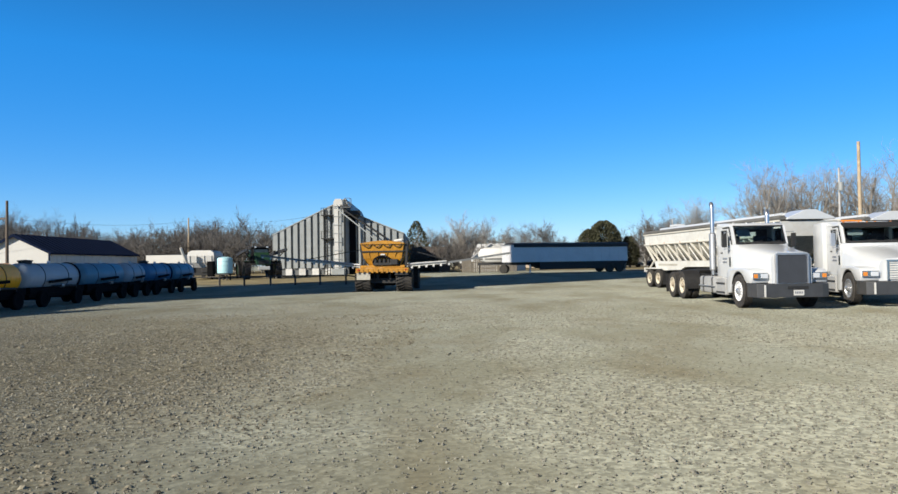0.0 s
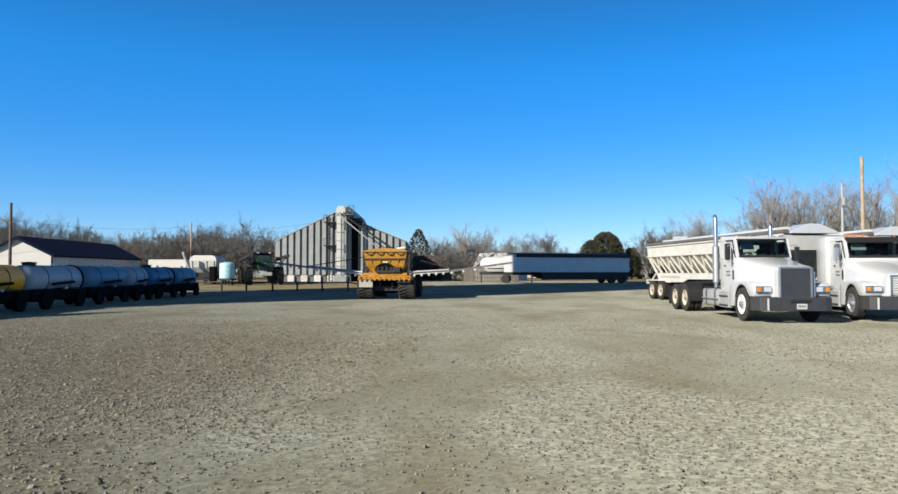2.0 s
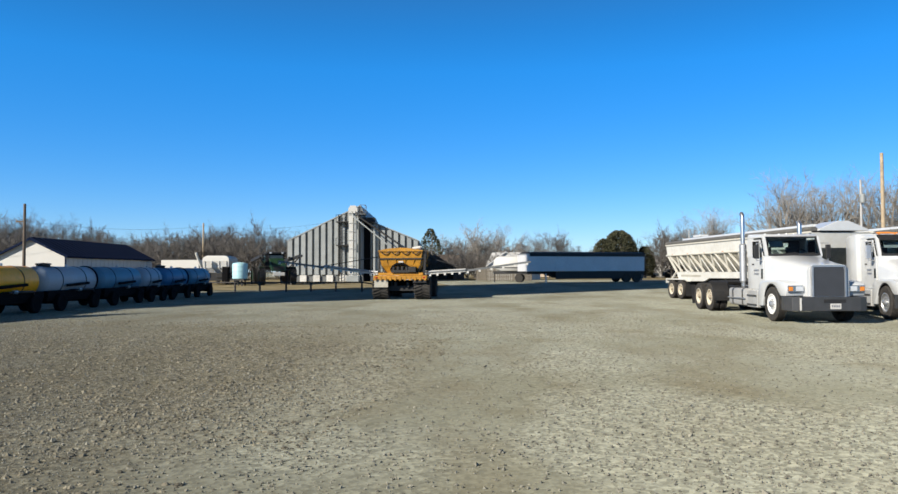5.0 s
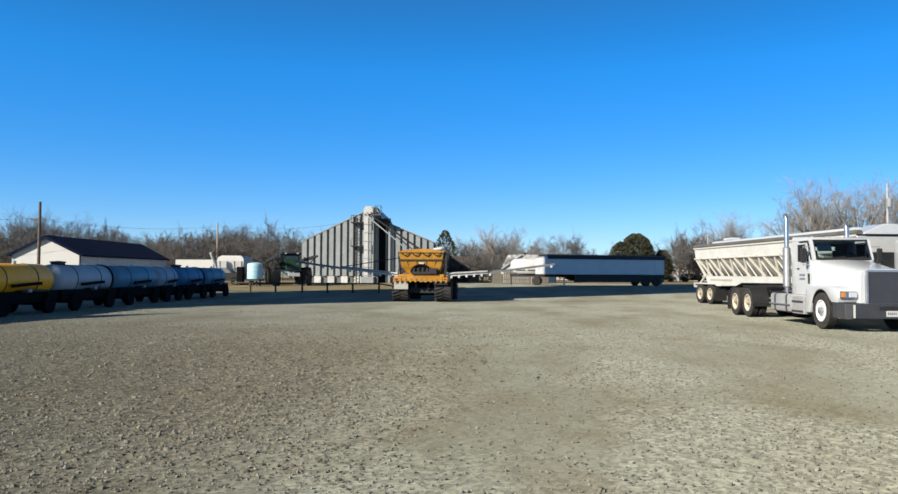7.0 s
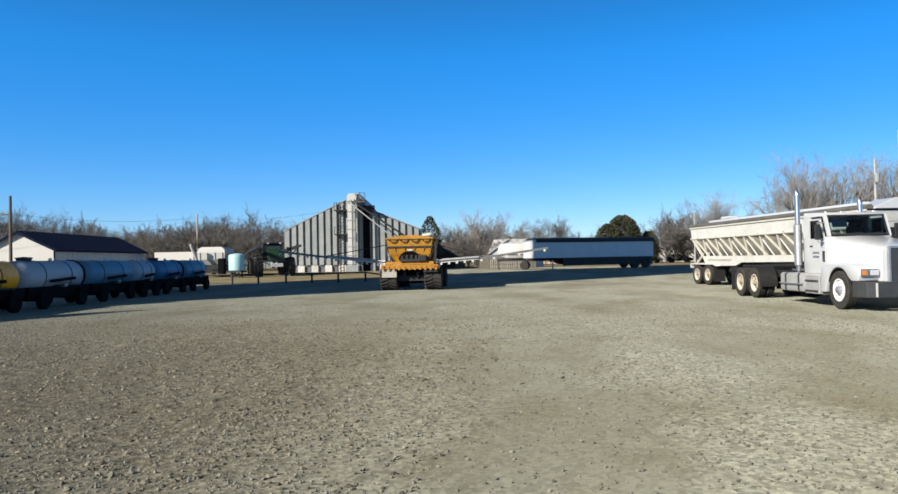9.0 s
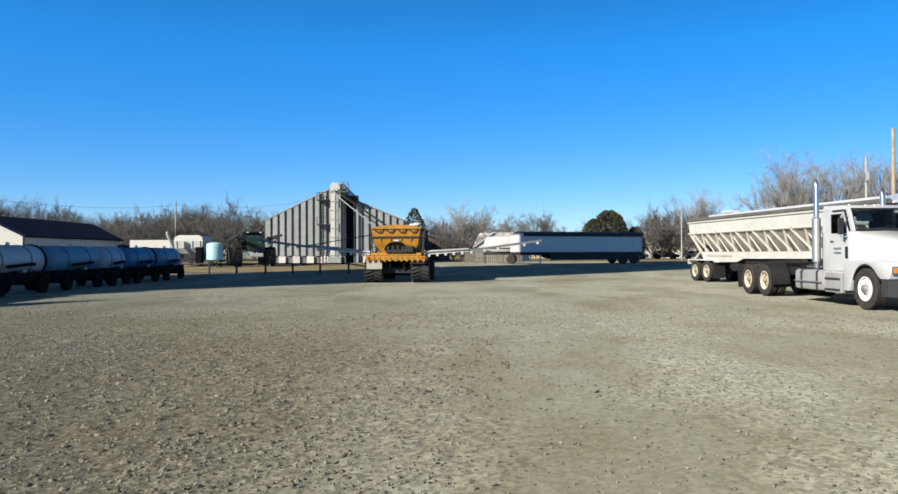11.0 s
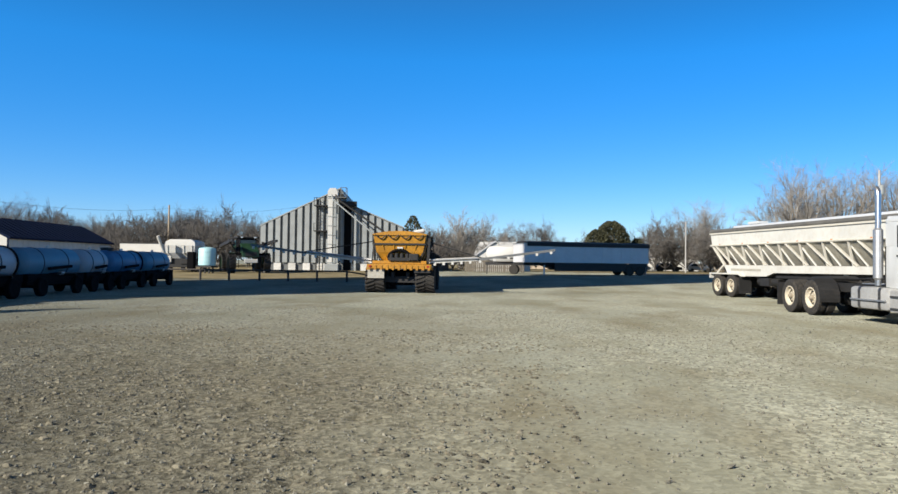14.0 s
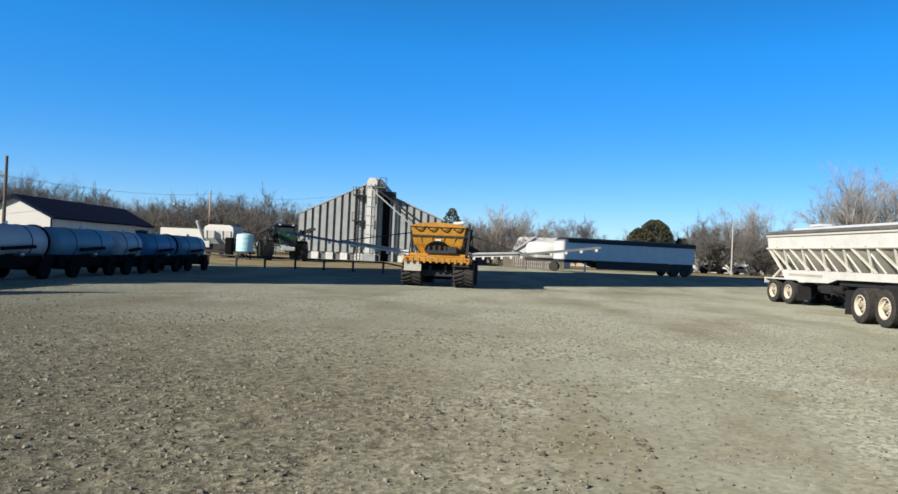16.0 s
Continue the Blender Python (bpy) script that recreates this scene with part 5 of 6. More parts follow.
    # cab
    narrow = 0.91 if blunt else 0.95
    shell = [(0.95, 0.86), (0.95, 2.04), (2.52, 2.04), (2.52, 0.86)]
    cab = part("cab", prism(B(), shell, -1.04, 1.04, "x", 0.04), WHITE, t, smooth=True)
    cab.scale.x = narrow
    crown = [(1.19, 2.62), (1.22, 2.68), (1.4, 2.76), (2.42, 2.80), (2.52, 2.7), (2.52, 2.58), (2.44, 2.58), (2.40, 2.64), (1.4, 2.64)]
    part("cab_roof", prism(B(), crown, -1.04, 1.04, "x", 0.02), WHITE, cab, smooth=True)
    for s in (-1, 1):
        part("pillar", bar(B(), (s * 0.985, 0.985, 2.02), (s * 0.985, 1.235, 2.66), 0.11, 0.09), WHITE, cab)
        part("quarter_panel", box(B(), min(s * 0.97, s * 1.04), max(s * 0.97, s * 1.04), 2.04, 2.52, 2.02, 2.64, 0.01), WHITE, cab)
    bm = B()
    for x0, x1, z0, z1 in ((-0.97, -0.55, 2.02, 2.60), (0.55, 0.97, 2.02, 2.60), (-0.549, 0.549, 2.02, 2.12), (-0.549, 0.549, 2.5, 2.60)):
        box(bm, x0, x1, 2.45, 2.51, z0, z1)
    part("back_panel", bm, CAB_TRIM, cab, "dark trim of the cab's back wall")
    part("back_window", box(B(), -0.548, 0.548, 2.478, 2.486, 2.121, 2.499), CLEAR, cab)
    part("dashboard", prism(B(), [(0.99, 2.041), (1.0, 2.09), (1.3, 2.11), (1.36, 2.041)], -0.92, 0.92, "x"), CAB_TRIM, cab)
    for sx in (-0.52, 0.52):
        part("seat_back", box(B(), sx - 0.24, sx + 0.24, 2.08, 2.22, 2.041, 2.36, 0.05), CAB_TRIM, cab)
        part("head_rest", box(B(), sx - 0.14, sx + 0.14, 2.1, 2.2, 2.37, 2.5, 0.03), CAB_TRIM, cab)
    wheel_rim = [(0.5 + 0.22 * math.cos(a), 1.46 + 0.10 * math.sin(a), 2.14 + 0.13 * math.sin(a)) for a in [2 * math.pi * i / 20 for i in range(21)]]
    part("steering_wheel", tube(B(), wheel_rim, 0.016, 6), CAB_TRIM, cab)
    dy, dz = 0.27, 0.64
    nrm = Vector((0, -dz, dy)).normalized()

    def on_screen(x, u, off):
        return Vector((x, 0.95 + dy * u, 2.04 + dz * u)) + nrm * off
    def pane(x0, x1, u0, u1, off, th=0.02):
        return loft(B(), [[on_screen(x0, u0, off), on_screen(x1, u0, off), on_screen(x1, u1, off), on_screen(x0, u1, off)],
                          [on_screen(x0, u0, off + th), on_screen(x1, u0, off + th), on_screen(x1, u1, off + th), on_screen(x0, u1, off + th)]])
    part("windscreen", pane(-0.94, 0.94, 0.08, 0.94, -0.006, 0.008), CLEAR, cab)
    # added pale card: stands for the bright view through the back window
    part("back_view_card", pane(-0.8, -0.3, 0.45, 0.78, -0.05, 0.006), VIEW_CARD, cab, "pale card standing for the bright view through the back window")
    part("gasket", pane(-0.95, 0.95, 0.02, 0.09, 0.004, 0.03), BLACK, cab)
    part("gasket", pane(-0.95, 0.95, 0.92, 0.97, 0.004, 0.03), BLACK, cab)
    for x in (-0.94, 0.92):
        part("gasket", pane(x, x + 0.02, 0.091, 0.919, 0.004, 0.03), BLACK, cab)
    for x in (-0.35, 0.35):
        a, b = on_screen(x, 0.08, 0.04), on_screen(x + 0.42, 0.14, 0.04)
        part("wiper", rod(B(), a, b, 0.012, seg=5), BLACK, cab)
    if not blunt:
        part("visor", prism(B(), [(1.25, 2.68), (0.92, 2.56), (0.9, 2.6), (1.25, 2.76)], -0.98, 0.98, "x"), BLACK, cab, "dark outside sun visor")
        part("beacon", box(B(), -0.85, -0.4, 1.5, 1.65, 2.8, 2.86, 0.02), AMBER, cab)
    for x in (-0.8, -0.28, 0, 0.28, 0.8):
        bm = lathe(B(), [(0, 0), (0.04, 0), (0.035, 0.02), (0, 0.03)], (x, 1.5, 2.765), (0, 0, 1), 10)
        part("roof_marker", bm, AMBER if not blunt else STEEL, cab)
    for s in (-1, 1):
        door = part("door", box(B(), s * 1.06 - 0.018, s * 1.06 + 0.018, 1.08, 2.08, 0.95, 1.99, 0.012), WHITE, cab)
        sash = B()
        for p0, p1 in (((1.15, 1.985), (1.40, 2.58)), ((1.38, 2.56), (2.06, 2.56)), ((2.04, 1.985), (2.04, 2.58)), ((1.44, 1.985), (1.44, 2.55))):
            bar(sash, (s * 1.055, *p0), (s * 1.055, *p1), 0.035, 0.05 if p0[0] != p1[0] or p0[0] > 2 else 0.025)
        part("window_sash", sash, WHITE, door)
        o = s * 1.079
        part("window", prism(B(), [(1.18, 1.992), (2.03, 1.992), (2.03, 2.55), (1.40, 2.55)], s * 1.05, s * 1.056, "x"), CLEAR, door)
        part("low_window", box(B(), min(o, o + s * 0.008), max(o, o + s * 0.008), 1.12, 1.26, 1.3, 1.62), GLASS, door)
        part("door_handle", box(B(), o + s * 0.012 - 0.012, o + s * 0.012 + 0.012, 1.85, 1.99, 1.75, 1.79), BLACK, door)
        bars = B()
        for k in range(2):
            box(bars, min(o, o + s * 0.004), max(o, o + s * 0.004), 1.45, 1.85, 1.42 + k * 0.12, 1.48 + k * 0.12)
        part("lettering_bar", bars, STEEL, door)
        mr = part("mirror", box(B(), s * 1.32 - 0.09, s * 1.32 + 0.09, 1.06, 1.12, 1.95, 2.4, 0.015), BLACK if blunt else STEEL, cab)
        bm = B()
        rod(bm, (s * 1.06, 1.14, 2.45), (s * 1.32, 1.09, 2.45), 0.015, seg=6)
        rod(bm, (s * 1.06, 1.14, 1.88), (s * 1.32, 1.09, 1.9), 0.015, seg=6)
        rod(bm, (s * 1.32, 1.09, 1.86), (s * 1.32, 1.09, 2.47), 0.015, seg=6)
        part("mirror_arm", bm, STEEL, mr)
        # tank, steps
        xa, xb = sorted((s * 0.62, s * 1.19))
        tk = part("fuel_tank", box(B(), xa, xb, 2.0, 3.75, 0.37, 0.96, 0.09), TANK_ALU, t, "dull aluminium fuel tank", smooth=True)
        for y in (2.4, 3.3):
            part("tank_strap", box(B(), xa - 0.006, xb + 0.006, y - 0.03, y + 0.03, 0.362, 0.968, 0.09), DARK, tk)
        part("tank_step", box(B(), min(s * 1.19, s * 1.25), max(s * 1.19, s * 1.25), 2.1, 3.65, 0.6, 0.64), STEEL, tk)
        bm = B()
        box(bm, min(s * 0.75, s * 1.2), max(s * 0.75, s * 1.2), 1.08, 1.95, 0.36, 0.9, 0.02)
        part("step_box", bm, TANK_ALU, t)
        bm = B()
        for z in (0.42, 0.72):
            box(bm, min(s * 1.2, s * 1.235), max(s * 1.2, s * 1.235), 1.15, 1.9, z, z + 0.05)
        part("step", bm, DARK, t)
        # drive-wheel guards
        bm = prism(B(), arc(5.9, R, 0.63, 95, 190, 9) + arc(5.9, R, 0.61, 190, 95, 9), min(s * 0.58, s * 1.22), max(s * 0.58, s * 1.22), "x")
        part("quarter_guard", bm, BLACK, t)
        part("mudflap", box(B(), min(s * 0.6, s * 1.2), max(s * 0.6, s * 1.2), 8.02, 8.04, 0.2, 0.95), BLACK, t)
        # exhaust
        if not blunt:
            continue
        e = 0.0 if s < 0 else -0.3
        st = part("exhaust_pipe", tube(B(), [(s * 1.02, 2.72, 1.0), (s * 1.02, 2.72, 3.38 + e), (s * 1.02, 2.74, 3.48 + e), (s * 1.02, 2.82, 3.56 + e)], 0.075, 14), STACK, t, "bright upright exhaust stack", smooth=True)
        bm = lathe(B(), [(0.078, 1.15), (0.125, 1.2), (0.125, 2.45), (0.078, 2.5)], (s * 1.02, 2.72, 0), (0, 0, 1), 18)
        part("heat_shield", bm, STEEL, st, smooth=True)
    if not blunt:
        sl = part("sleeper", prism(B(), [(2.54, 1.04), (3.55, 1.04), (3.55, 2.70), (3.45, 2.80), (2.54, 2.84)], -1.12, 1.12, "x", 0.04), WHITE, t, "white sleeper box behind the cab", smooth=True)
        part("roof_marker", box(B(), -0.3, 0.3, 2.7, 2.8, 2.85, 2.9, 0.01), AMBER, sl)
    else:
        part("back_wall_rack", box(B(), -0.9, 0.9, 2.56, 2.62, 1.0, 2.02, 0.01), BLACK, t)
    bm = B()
    for k, c in enumerate((-0.2, 0.0, 0.2)):
        pts = [(c, 2.65, 1.5), (c + 0.05, 3.3, 1.25), (c + 0.1, 4.2, 1.15), (c * 0.5, 5.6, 1.12)]
        tube(bm, pts, 0.022, 6)
    part("air_hose", bm, BLACK, t)
    part("deck_plate", box(B(), -0.5, 0.5, 2.75, 4.3, 1.005, 1.03), STEEL, t)
    return t


tractor(pose(8.59, 24.0, 0, 0, 0, 7.0) @ Matrix.Diagonal((0.955, 1, 1, 1)), "white square-nosed road tractor with dark mesh grille, parked without trailer", "square")
tractor(pose(12.40, 25.05, 0, 0, 0, -1.5), "white sloped-nose road tractor with dark visor, coupled to the hopper trailer", "sloped")


# ---- hopper trailer ----
def hopper_trailer():
    t = thing("hopper_trailer", pose(8.27, 43.78, 0, 0, 0, 13.2), "cream fertiliser hopper trailer with diagonal side braces and rolled tarp", "trailer")
    L = 14.6
    h = 1.22
    # tub: upright upper walls, sloped lower sides, raked rear end
    def ring(z, w, back, front):
        return [(-w, back, z), (w, back, z), (w, -front, z), (-w, -front, z)]
    part("upper_wall", loft(B(), [ring(2.42, h, -0.12, L - 0.1), ring(3.0, h, 0.05, L)]), CREAM, t)
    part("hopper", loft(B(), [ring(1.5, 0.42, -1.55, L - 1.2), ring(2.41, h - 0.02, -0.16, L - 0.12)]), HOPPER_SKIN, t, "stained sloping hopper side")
    bm = B()
    for s in (-1, 1):
        rod(bm, (s * (h + 0.005), 0.0, 2.44), (s * (h + 0.005), -L, 2.44), 0.05, seg=8)
        box(bm, min(s * h, s * (h + 0.06)), max(s * h, s * (h + 0.06)), -L, 0.06, 2.98, 3.05)
    part("top_rail", bm, CREAM_BRACE, t)
    n = 9
    bay = (L - 1.5) / n
    for i in range(n + 1):
        y = -0.55 - i * bay
        for s in (-1, 1):
            part("upright", bar(B(), (s * (h - 0.03), y - 0.62 * bay, 2.4), (s * 0.98, y - 0.62 * bay, 1.5), 0.05, 0.07), CREAM_BRACE, t)
            part("brace", bar(B(), (s * (h - 0.01), y, 2.4), (s * 0.99, y - 0.80 * bay, 1.5), 0.10, 0.06), CREAM_BRACE, t)
            if i < n:
                part("brace", bar(B(), (s * (h - 0.12), y - 0.5 * bay, 2.4), (s * 0.80, y - 0.98 * bay, 1.5), 0.06, 0.05), CREAM, t)
    for s in (-1, 1):
        x0, x1 = sorted((s * 0.90, s * 1.02))
        part("sill", prism(B(), [(-1.3, 1.08), (-0.9, 1.5), (-L + 0.6, 1.5), (-L + 0.6, 1.24), (-5.2, 1.18), (-4.6, 1.02), (-3.0, 1.0)], x0, x1, "x"), CREAM, t)
        part("rear_post", bar(B(), (s * 1.17, -0.14, 2.42), (s * 1.0, -1.0, 1.48), 0.10, 0.10), CREAM_BRACE, t)
        part("end_gusset", bar(B(), (s * 1.0, -0.25, 1.12), (s * 1.0, -0.9, 1.5), 0.08, 0.08), CREAM_BRACE, t)
        part("wing_guard", prism(B(), [(0.12, 0.86), (0.12, 1.12), (-2.6, 1.12), (-2.9, 0.98), (-2.6, 1.06), (0.04, 1.06), (0.04, 0.86)], min(s * 0.62, s * 1.24), max(s * 0.62, s * 1.24), "x"), CREAM, t)
        for y in (-0.62, -1.9):
            wheel(t, s * 1.08, y, 0.53, 0.27, s, RIM, dish=0.07, hub=0.07, hub_mat=HUB)
            wheel(t, s * 0.76, y, 0.53, 0.27, -s, RIM, dish=0.1)
        part("landing_leg", box(B(), s * 0.8 - 0.06, s * 0.8 + 0.06, -9.6, -9.48, 0.05, 1.24), CREAM, t)
        part("mudflap", box(B(), min(s * 0.62, s * 1.22), max(s * 0.62, s * 1.22), -2.72, -2.70, 0.2, 0.98), BLACK, t)
    bm = B()
    for s in (-1, 1):
        box(bm, s * 0.5 - 0.06, s * 0.5 + 0.06, -L + 0.7, -0.1, 0.98, 1.2)
    for y in (-0.62, -1.9):
        rod(bm, (-1, y, 0.53), (1, y, 0.53), 0.08, seg=8)
        box(bm, -0.56, 0.56, y - 0.12, y + 0.12, 0.55, 0.97)
    part("chassis", bm, BLACK, t)
    part("belt_conveyor", box(B(), -0.36, 0.36, -L + 0.8, -0.3, 1.21, 1.48, 0.02), BLACK, t)
    bm = B()
    rod(bm, (-0.7, -3.6, 0.78), (-0.7, -5.2, 0.78), 0.16, seg=14)
    rod(bm, (0.7, -3.6, 0.78), (0.7, -5.2, 0.78), 0.16, seg=14)
    box(bm, -0.95, -0.5, -4.7, -4.0, 0.6, 0.95)
    part("air_reservoir", bm, BLACK, t)
    # tarp rolled along one side, pale cover over the rest
    part("rolled_tarp", prism(B(), [(-1.30, 3.05), (-0.98, 3.05), (-0.94, 3.12), (-1.02, 3.22), (-1.2, 3.23), (-1.32, 3.14)], -L, 0.02, "y", 0.03), TARP_GREY, t, "grey-brown rolled tarp")
    prof = [(-0.95, 3.06), (-0.9, 3.34), (-0.6, 3.38), (1.1, 3.36), (1.28, 3.06)]
    part("cover", prism(B(), prof, -L + 1.0, -1.6, "y"), WHITE, t, "low white cover")
    prof = [(-1.0, 3.06), (-0.95, 3.14), (-0.22, 3.44), (0.22, 3.44), (0.95, 3.14), (1.0, 3.06)]
    part("front_bulkhead", prism(B(), prof, -L - 0.1, -L + 0.99, "y", 0.02), WHITE, t, "peaked white front bulkhead")
    bm = B()
    for s in (-1, 1):
        part("tail_lamp", lathe(B(), [(0, 0), (0.06, 0), (0.06, 0.03), (0, 0.03)], (s * 1.0, 0.122, 0.99), (0, 1, 0), 12), RED, t)
    box(bm, -1.1, 1.1, 0.0, 0.08, 0.55, 0.68)
    part("rear_bar", bm, BLACK, t)
    for s in (-1, 1):
        for k in range(7):
            part("marker_lamp", box(B(), s * (h + 0.045) - 0.015, s * (h + 0.045) + 0.015, -1.0 - k * 2.1, -0.92 - k * 2.1, 2.47, 2.50), AMBER, t)
        part("hose_tray", bar(B(), (s * 0.98, -5.4, 1.02), (s * 0.98, -9.2, 1.02), 0.12, 0.1), BLACK, t)
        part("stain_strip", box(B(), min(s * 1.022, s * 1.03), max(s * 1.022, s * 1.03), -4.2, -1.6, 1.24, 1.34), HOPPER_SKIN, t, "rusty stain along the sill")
    part("discharge_chute", prism(B(), [(-0.2, 1.2), (0.35, 0.95), (0.35, 1.15), (-0.2, 1.45)], -0.3, 0.3, "x"), CREAM, t)
    part("roof_hatch", box(B(), -0.7, -0.2, -3.4, -2.5, 3.385, 3.5, 0.03), WHITE, t, "white hatch on the cover")
    return t


HOPPER = hopper_trailer()
tagged(copy_thing(HOPPER, pose(12.87, 46.2, 0, 0, 0, 11.0)), "cream fertiliser hopper trailer parked behind the second tractor")


# ---- trees ----
def limb_mesh(segs, name):
    """Tapered limbs: each run of (points, radii, sides) becomes a tube."""
    verts, faces = [], []
    for pts, radii, k in segs:
        base = len(verts)
        for i, p in enumerate(pts):
            d = (pts[min(i + 1, len(pts) - 1)] - pts[max(i - 1, 0)]).normalized()
            u = d.orthogonal().normalized()
            v = d.cross(u)
            if k == 1:
                # the finest twigs taper to a point
                u = d.orthogonal().normalized() * radii[i]
                u.rotate(Matrix.Rotation(p.x * 40 % 6.28, 3, d))
                verts += [tuple(p + u), tuple(p - u)] if i == 0 else [tuple(p)]
                continue
            for j in range(k):
                a = 2 * math.pi * j / k
                w = p + (u * math.cos(a) + v * math.sin(a)) * radii[i]
                verts.append((w.x, w.y, w.z))
        if k == 1:
            faces.append((base, base + 1, base + 2))
            continue
        for i in range(len(pts) - 1):
            for j in range(k):
                a, b = base + i * k + j, base + i * k + (j + 1) % k
                faces.append((a, b, b + k, a + k))
    me = bpy.data.meshes.new(name)
    me.from_pydata(verts, [], faces)
    return me


def grow(rnd, start, heading, length, r, steps, wander, lift):
    pts, radii = [start], [r]
    d = heading.normalized()
    for i in range(steps):
        d = (d + Vector((rnd.gauss(0, wander), rnd.gauss(0, wander), rnd.gauss(0, wander) + lift))).normalized()
        pts.append(pts[-1] + d * length / steps)
        radii.append(r * (1 - 0.75 * (i + 1) / steps))
    return pts, radii


def fork(rnd, pts, radii, lo, hi, spread, up):
    """A starting point, heading and radius for a side shoot off a run."""
    u = rnd.uniform(lo, hi) * (len(pts) - 1)
    i = min(int(u), len(pts) - 2)
    p = pts[i].lerp(pts[i + 1], u - i)
    d = (pts[i + 1] - pts[i]).normalized()
    side = d.orthogonal().normalized()
    side.rotate(Matrix.Rotation(rnd.uniform(0, 6.283), 3, d))
    return p, (d * (1 - spread) + side * spread + Vector((0, 0, up))).normalized(), radii[i] * 0.62


def bare_tree_meshes(seed, h, counts, tilt, trunk_r=0.24, fork_at=0.28, thick=0.014, leader=False):
    """The wood and the fine twigs of a leafless tree: a trunk that divides into rising limbs, each finely branched to a thin outline.
    tilt: how far the limbs lean out, least and most, in degrees."""
    rnd = random.Random(seed)
    wood, twigs = [], []
    tp, tr = grow(rnd, Vector((0, 0, -0.1)), Vector((0, 0, 1)), h * (0.8 if leader else fork_at + 0.1), trunk_r, 6, 0.035, 0.05)
    if not leader:
        tr = [trunk_r * (1 - 0.35 * i / 6) for i in range(7)]
    wood.append((tp, tr, 7))
    for k in range(counts[0]):
        u = rnd.uniform(fork_at / 0.8, 0.95) if leader else rnd.uniform(0.62, 1.0)
        i = min(int(u * 6), 5)
        p = tp[i].lerp(tp[i + 1], u * 6 - i)
        lean = radians(rnd.uniform(*tilt))
        a = 2.4 * k + rnd.uniform(-0.5, 0.5)
        d = Vector((math.sin(lean) * math.cos(a), math.sin(lean) * math.sin(a), math.cos(lean)))
        l1 = (h - p.z) * rnd.uniform(0.80, 1.0) * (0.72 if leader else 0.95)
        p1, r1 = grow(rnd, p, d, l1, max(tr[i] * rnd.uniform(0.45, 0.65), 0.05), 6, 0.055, 0.035)
        wood.append((p1, r1, 5))
        for _ in range(counts[1]):
            p, d, r = fork(rnd, p1, r1, 0.15, 0.98, 0.42, 0.10)
            l2 = l1 * rnd.uniform(0.26, 0.5)
            p2, r2 = grow(rnd, p, d, l2, max(r, thick * 1.8), 4, 0.10, 0.04)
            wood.append((p2, r2, 4))
            for _ in range(counts[2]):
                p, d, r = fork(rnd, p2, r2, 0.1, 1, 0.45, 0.07)
                l3 = l2 * rnd.uniform(0.32, 0.6)
                p3, r3 = grow(rnd, p, d, l3, thick, 1, 0.14, 0.04)
                twigs.append((p3, [thick, thick * 0.5], 3))
                for _ in range(counts[3]):
                    p, d, r = fork(rnd, p3, r3, 0.1, 1, 0.45, 0.05)
                    p4, r4 = grow(rnd, p, d, l3 * rnd.uniform(0.45, 0.9), thick * 0.7, 1, 0.15, 0.03)
                    twigs.append((p4, [thick, 0], 1))
    return limb_mesh(wood, "trunk"), limb_mesh(twigs, "crown")


def bare_tree(meshes, m, label, twig, group="", scale=1.0, name="bare_tree"):
    t = thing(name, m @ Matrix.Scale(scale, 4), label, "tree", group)
    for me, nm, mt in ((meshes[0], "trunk", BARK if twig is TWIG else TWIG_BROWN), (meshes[1], "crown", twig)):
        if not me.materials:
            me.materials.append(mt)
        ob = new(nm, me)
        ob.parent = t
    return t


rnd = random.Random(11)
BIG = [bare_tree_meshes(s, 14.2, (8, 8, 7, 6), (6, 54), 0.52, 0.20, 0.0135) for s in (1, 2, 3)]
ROUND = [bare_tree_meshes(s, 10.6, (9, 9, 8, 7), (10, 60), 0.24, 0.16, 0.014) for s in (4, 5)]
SLIM = [bare_tree_meshes(s, 15.0, (9, 8, 7, 5), (3, 18), 0.22, 0.10, 0.015) for s in (6,)]
WOOD = [bare_tree_meshes(s, 10.8, (9, 8, 7, 7), (8, 46), 0.15, 0.16, 0.0145, s == 8) for s in (7, 8, 9)]
SCRUB = [bare_tree_meshes(s, 4.4, (9, 6, 6, 6), (8, 60), 0.06, 0.05, 0.014) for s in (12, 13)]

# large trees behind the trucks
for i, (x, y, s) in enumerate(((27.6, 92, 0.77), (29.8, 96, 0.81), (32.6, 94, 0.79), (35.2, 97, 0.77), (37.6, 96, 0.79), (40.5, 95, 0.86), (45.0, 99, 0.90), (49.0, 97, 0.86), (54, 102, 0.95))):
    bare_tree(BIG[i % 3], frame_m(x, y, 0, i * 67), "large leafless tree with pale grey limbs and tan twigs", TWIG, "trees behind the trucks", s)
for i, (x, y, s) in enumerate(((27.4, 150, 0.9), (33.5, 152, 0.88), (38.5, 150, 0.8))):
    bare_tree(ROUND[i % 2], frame_m(x, y, 0, i * 50), "leafless spreading tree beside the far road", TWIG, "trees along the far road", s * 1.12)
bare_tree(SLIM[0], frame_m(30.6, 147, 0, 20), "slim upright leafless tree with rising limbs", TWIG, "trees along the far road", 0.76)
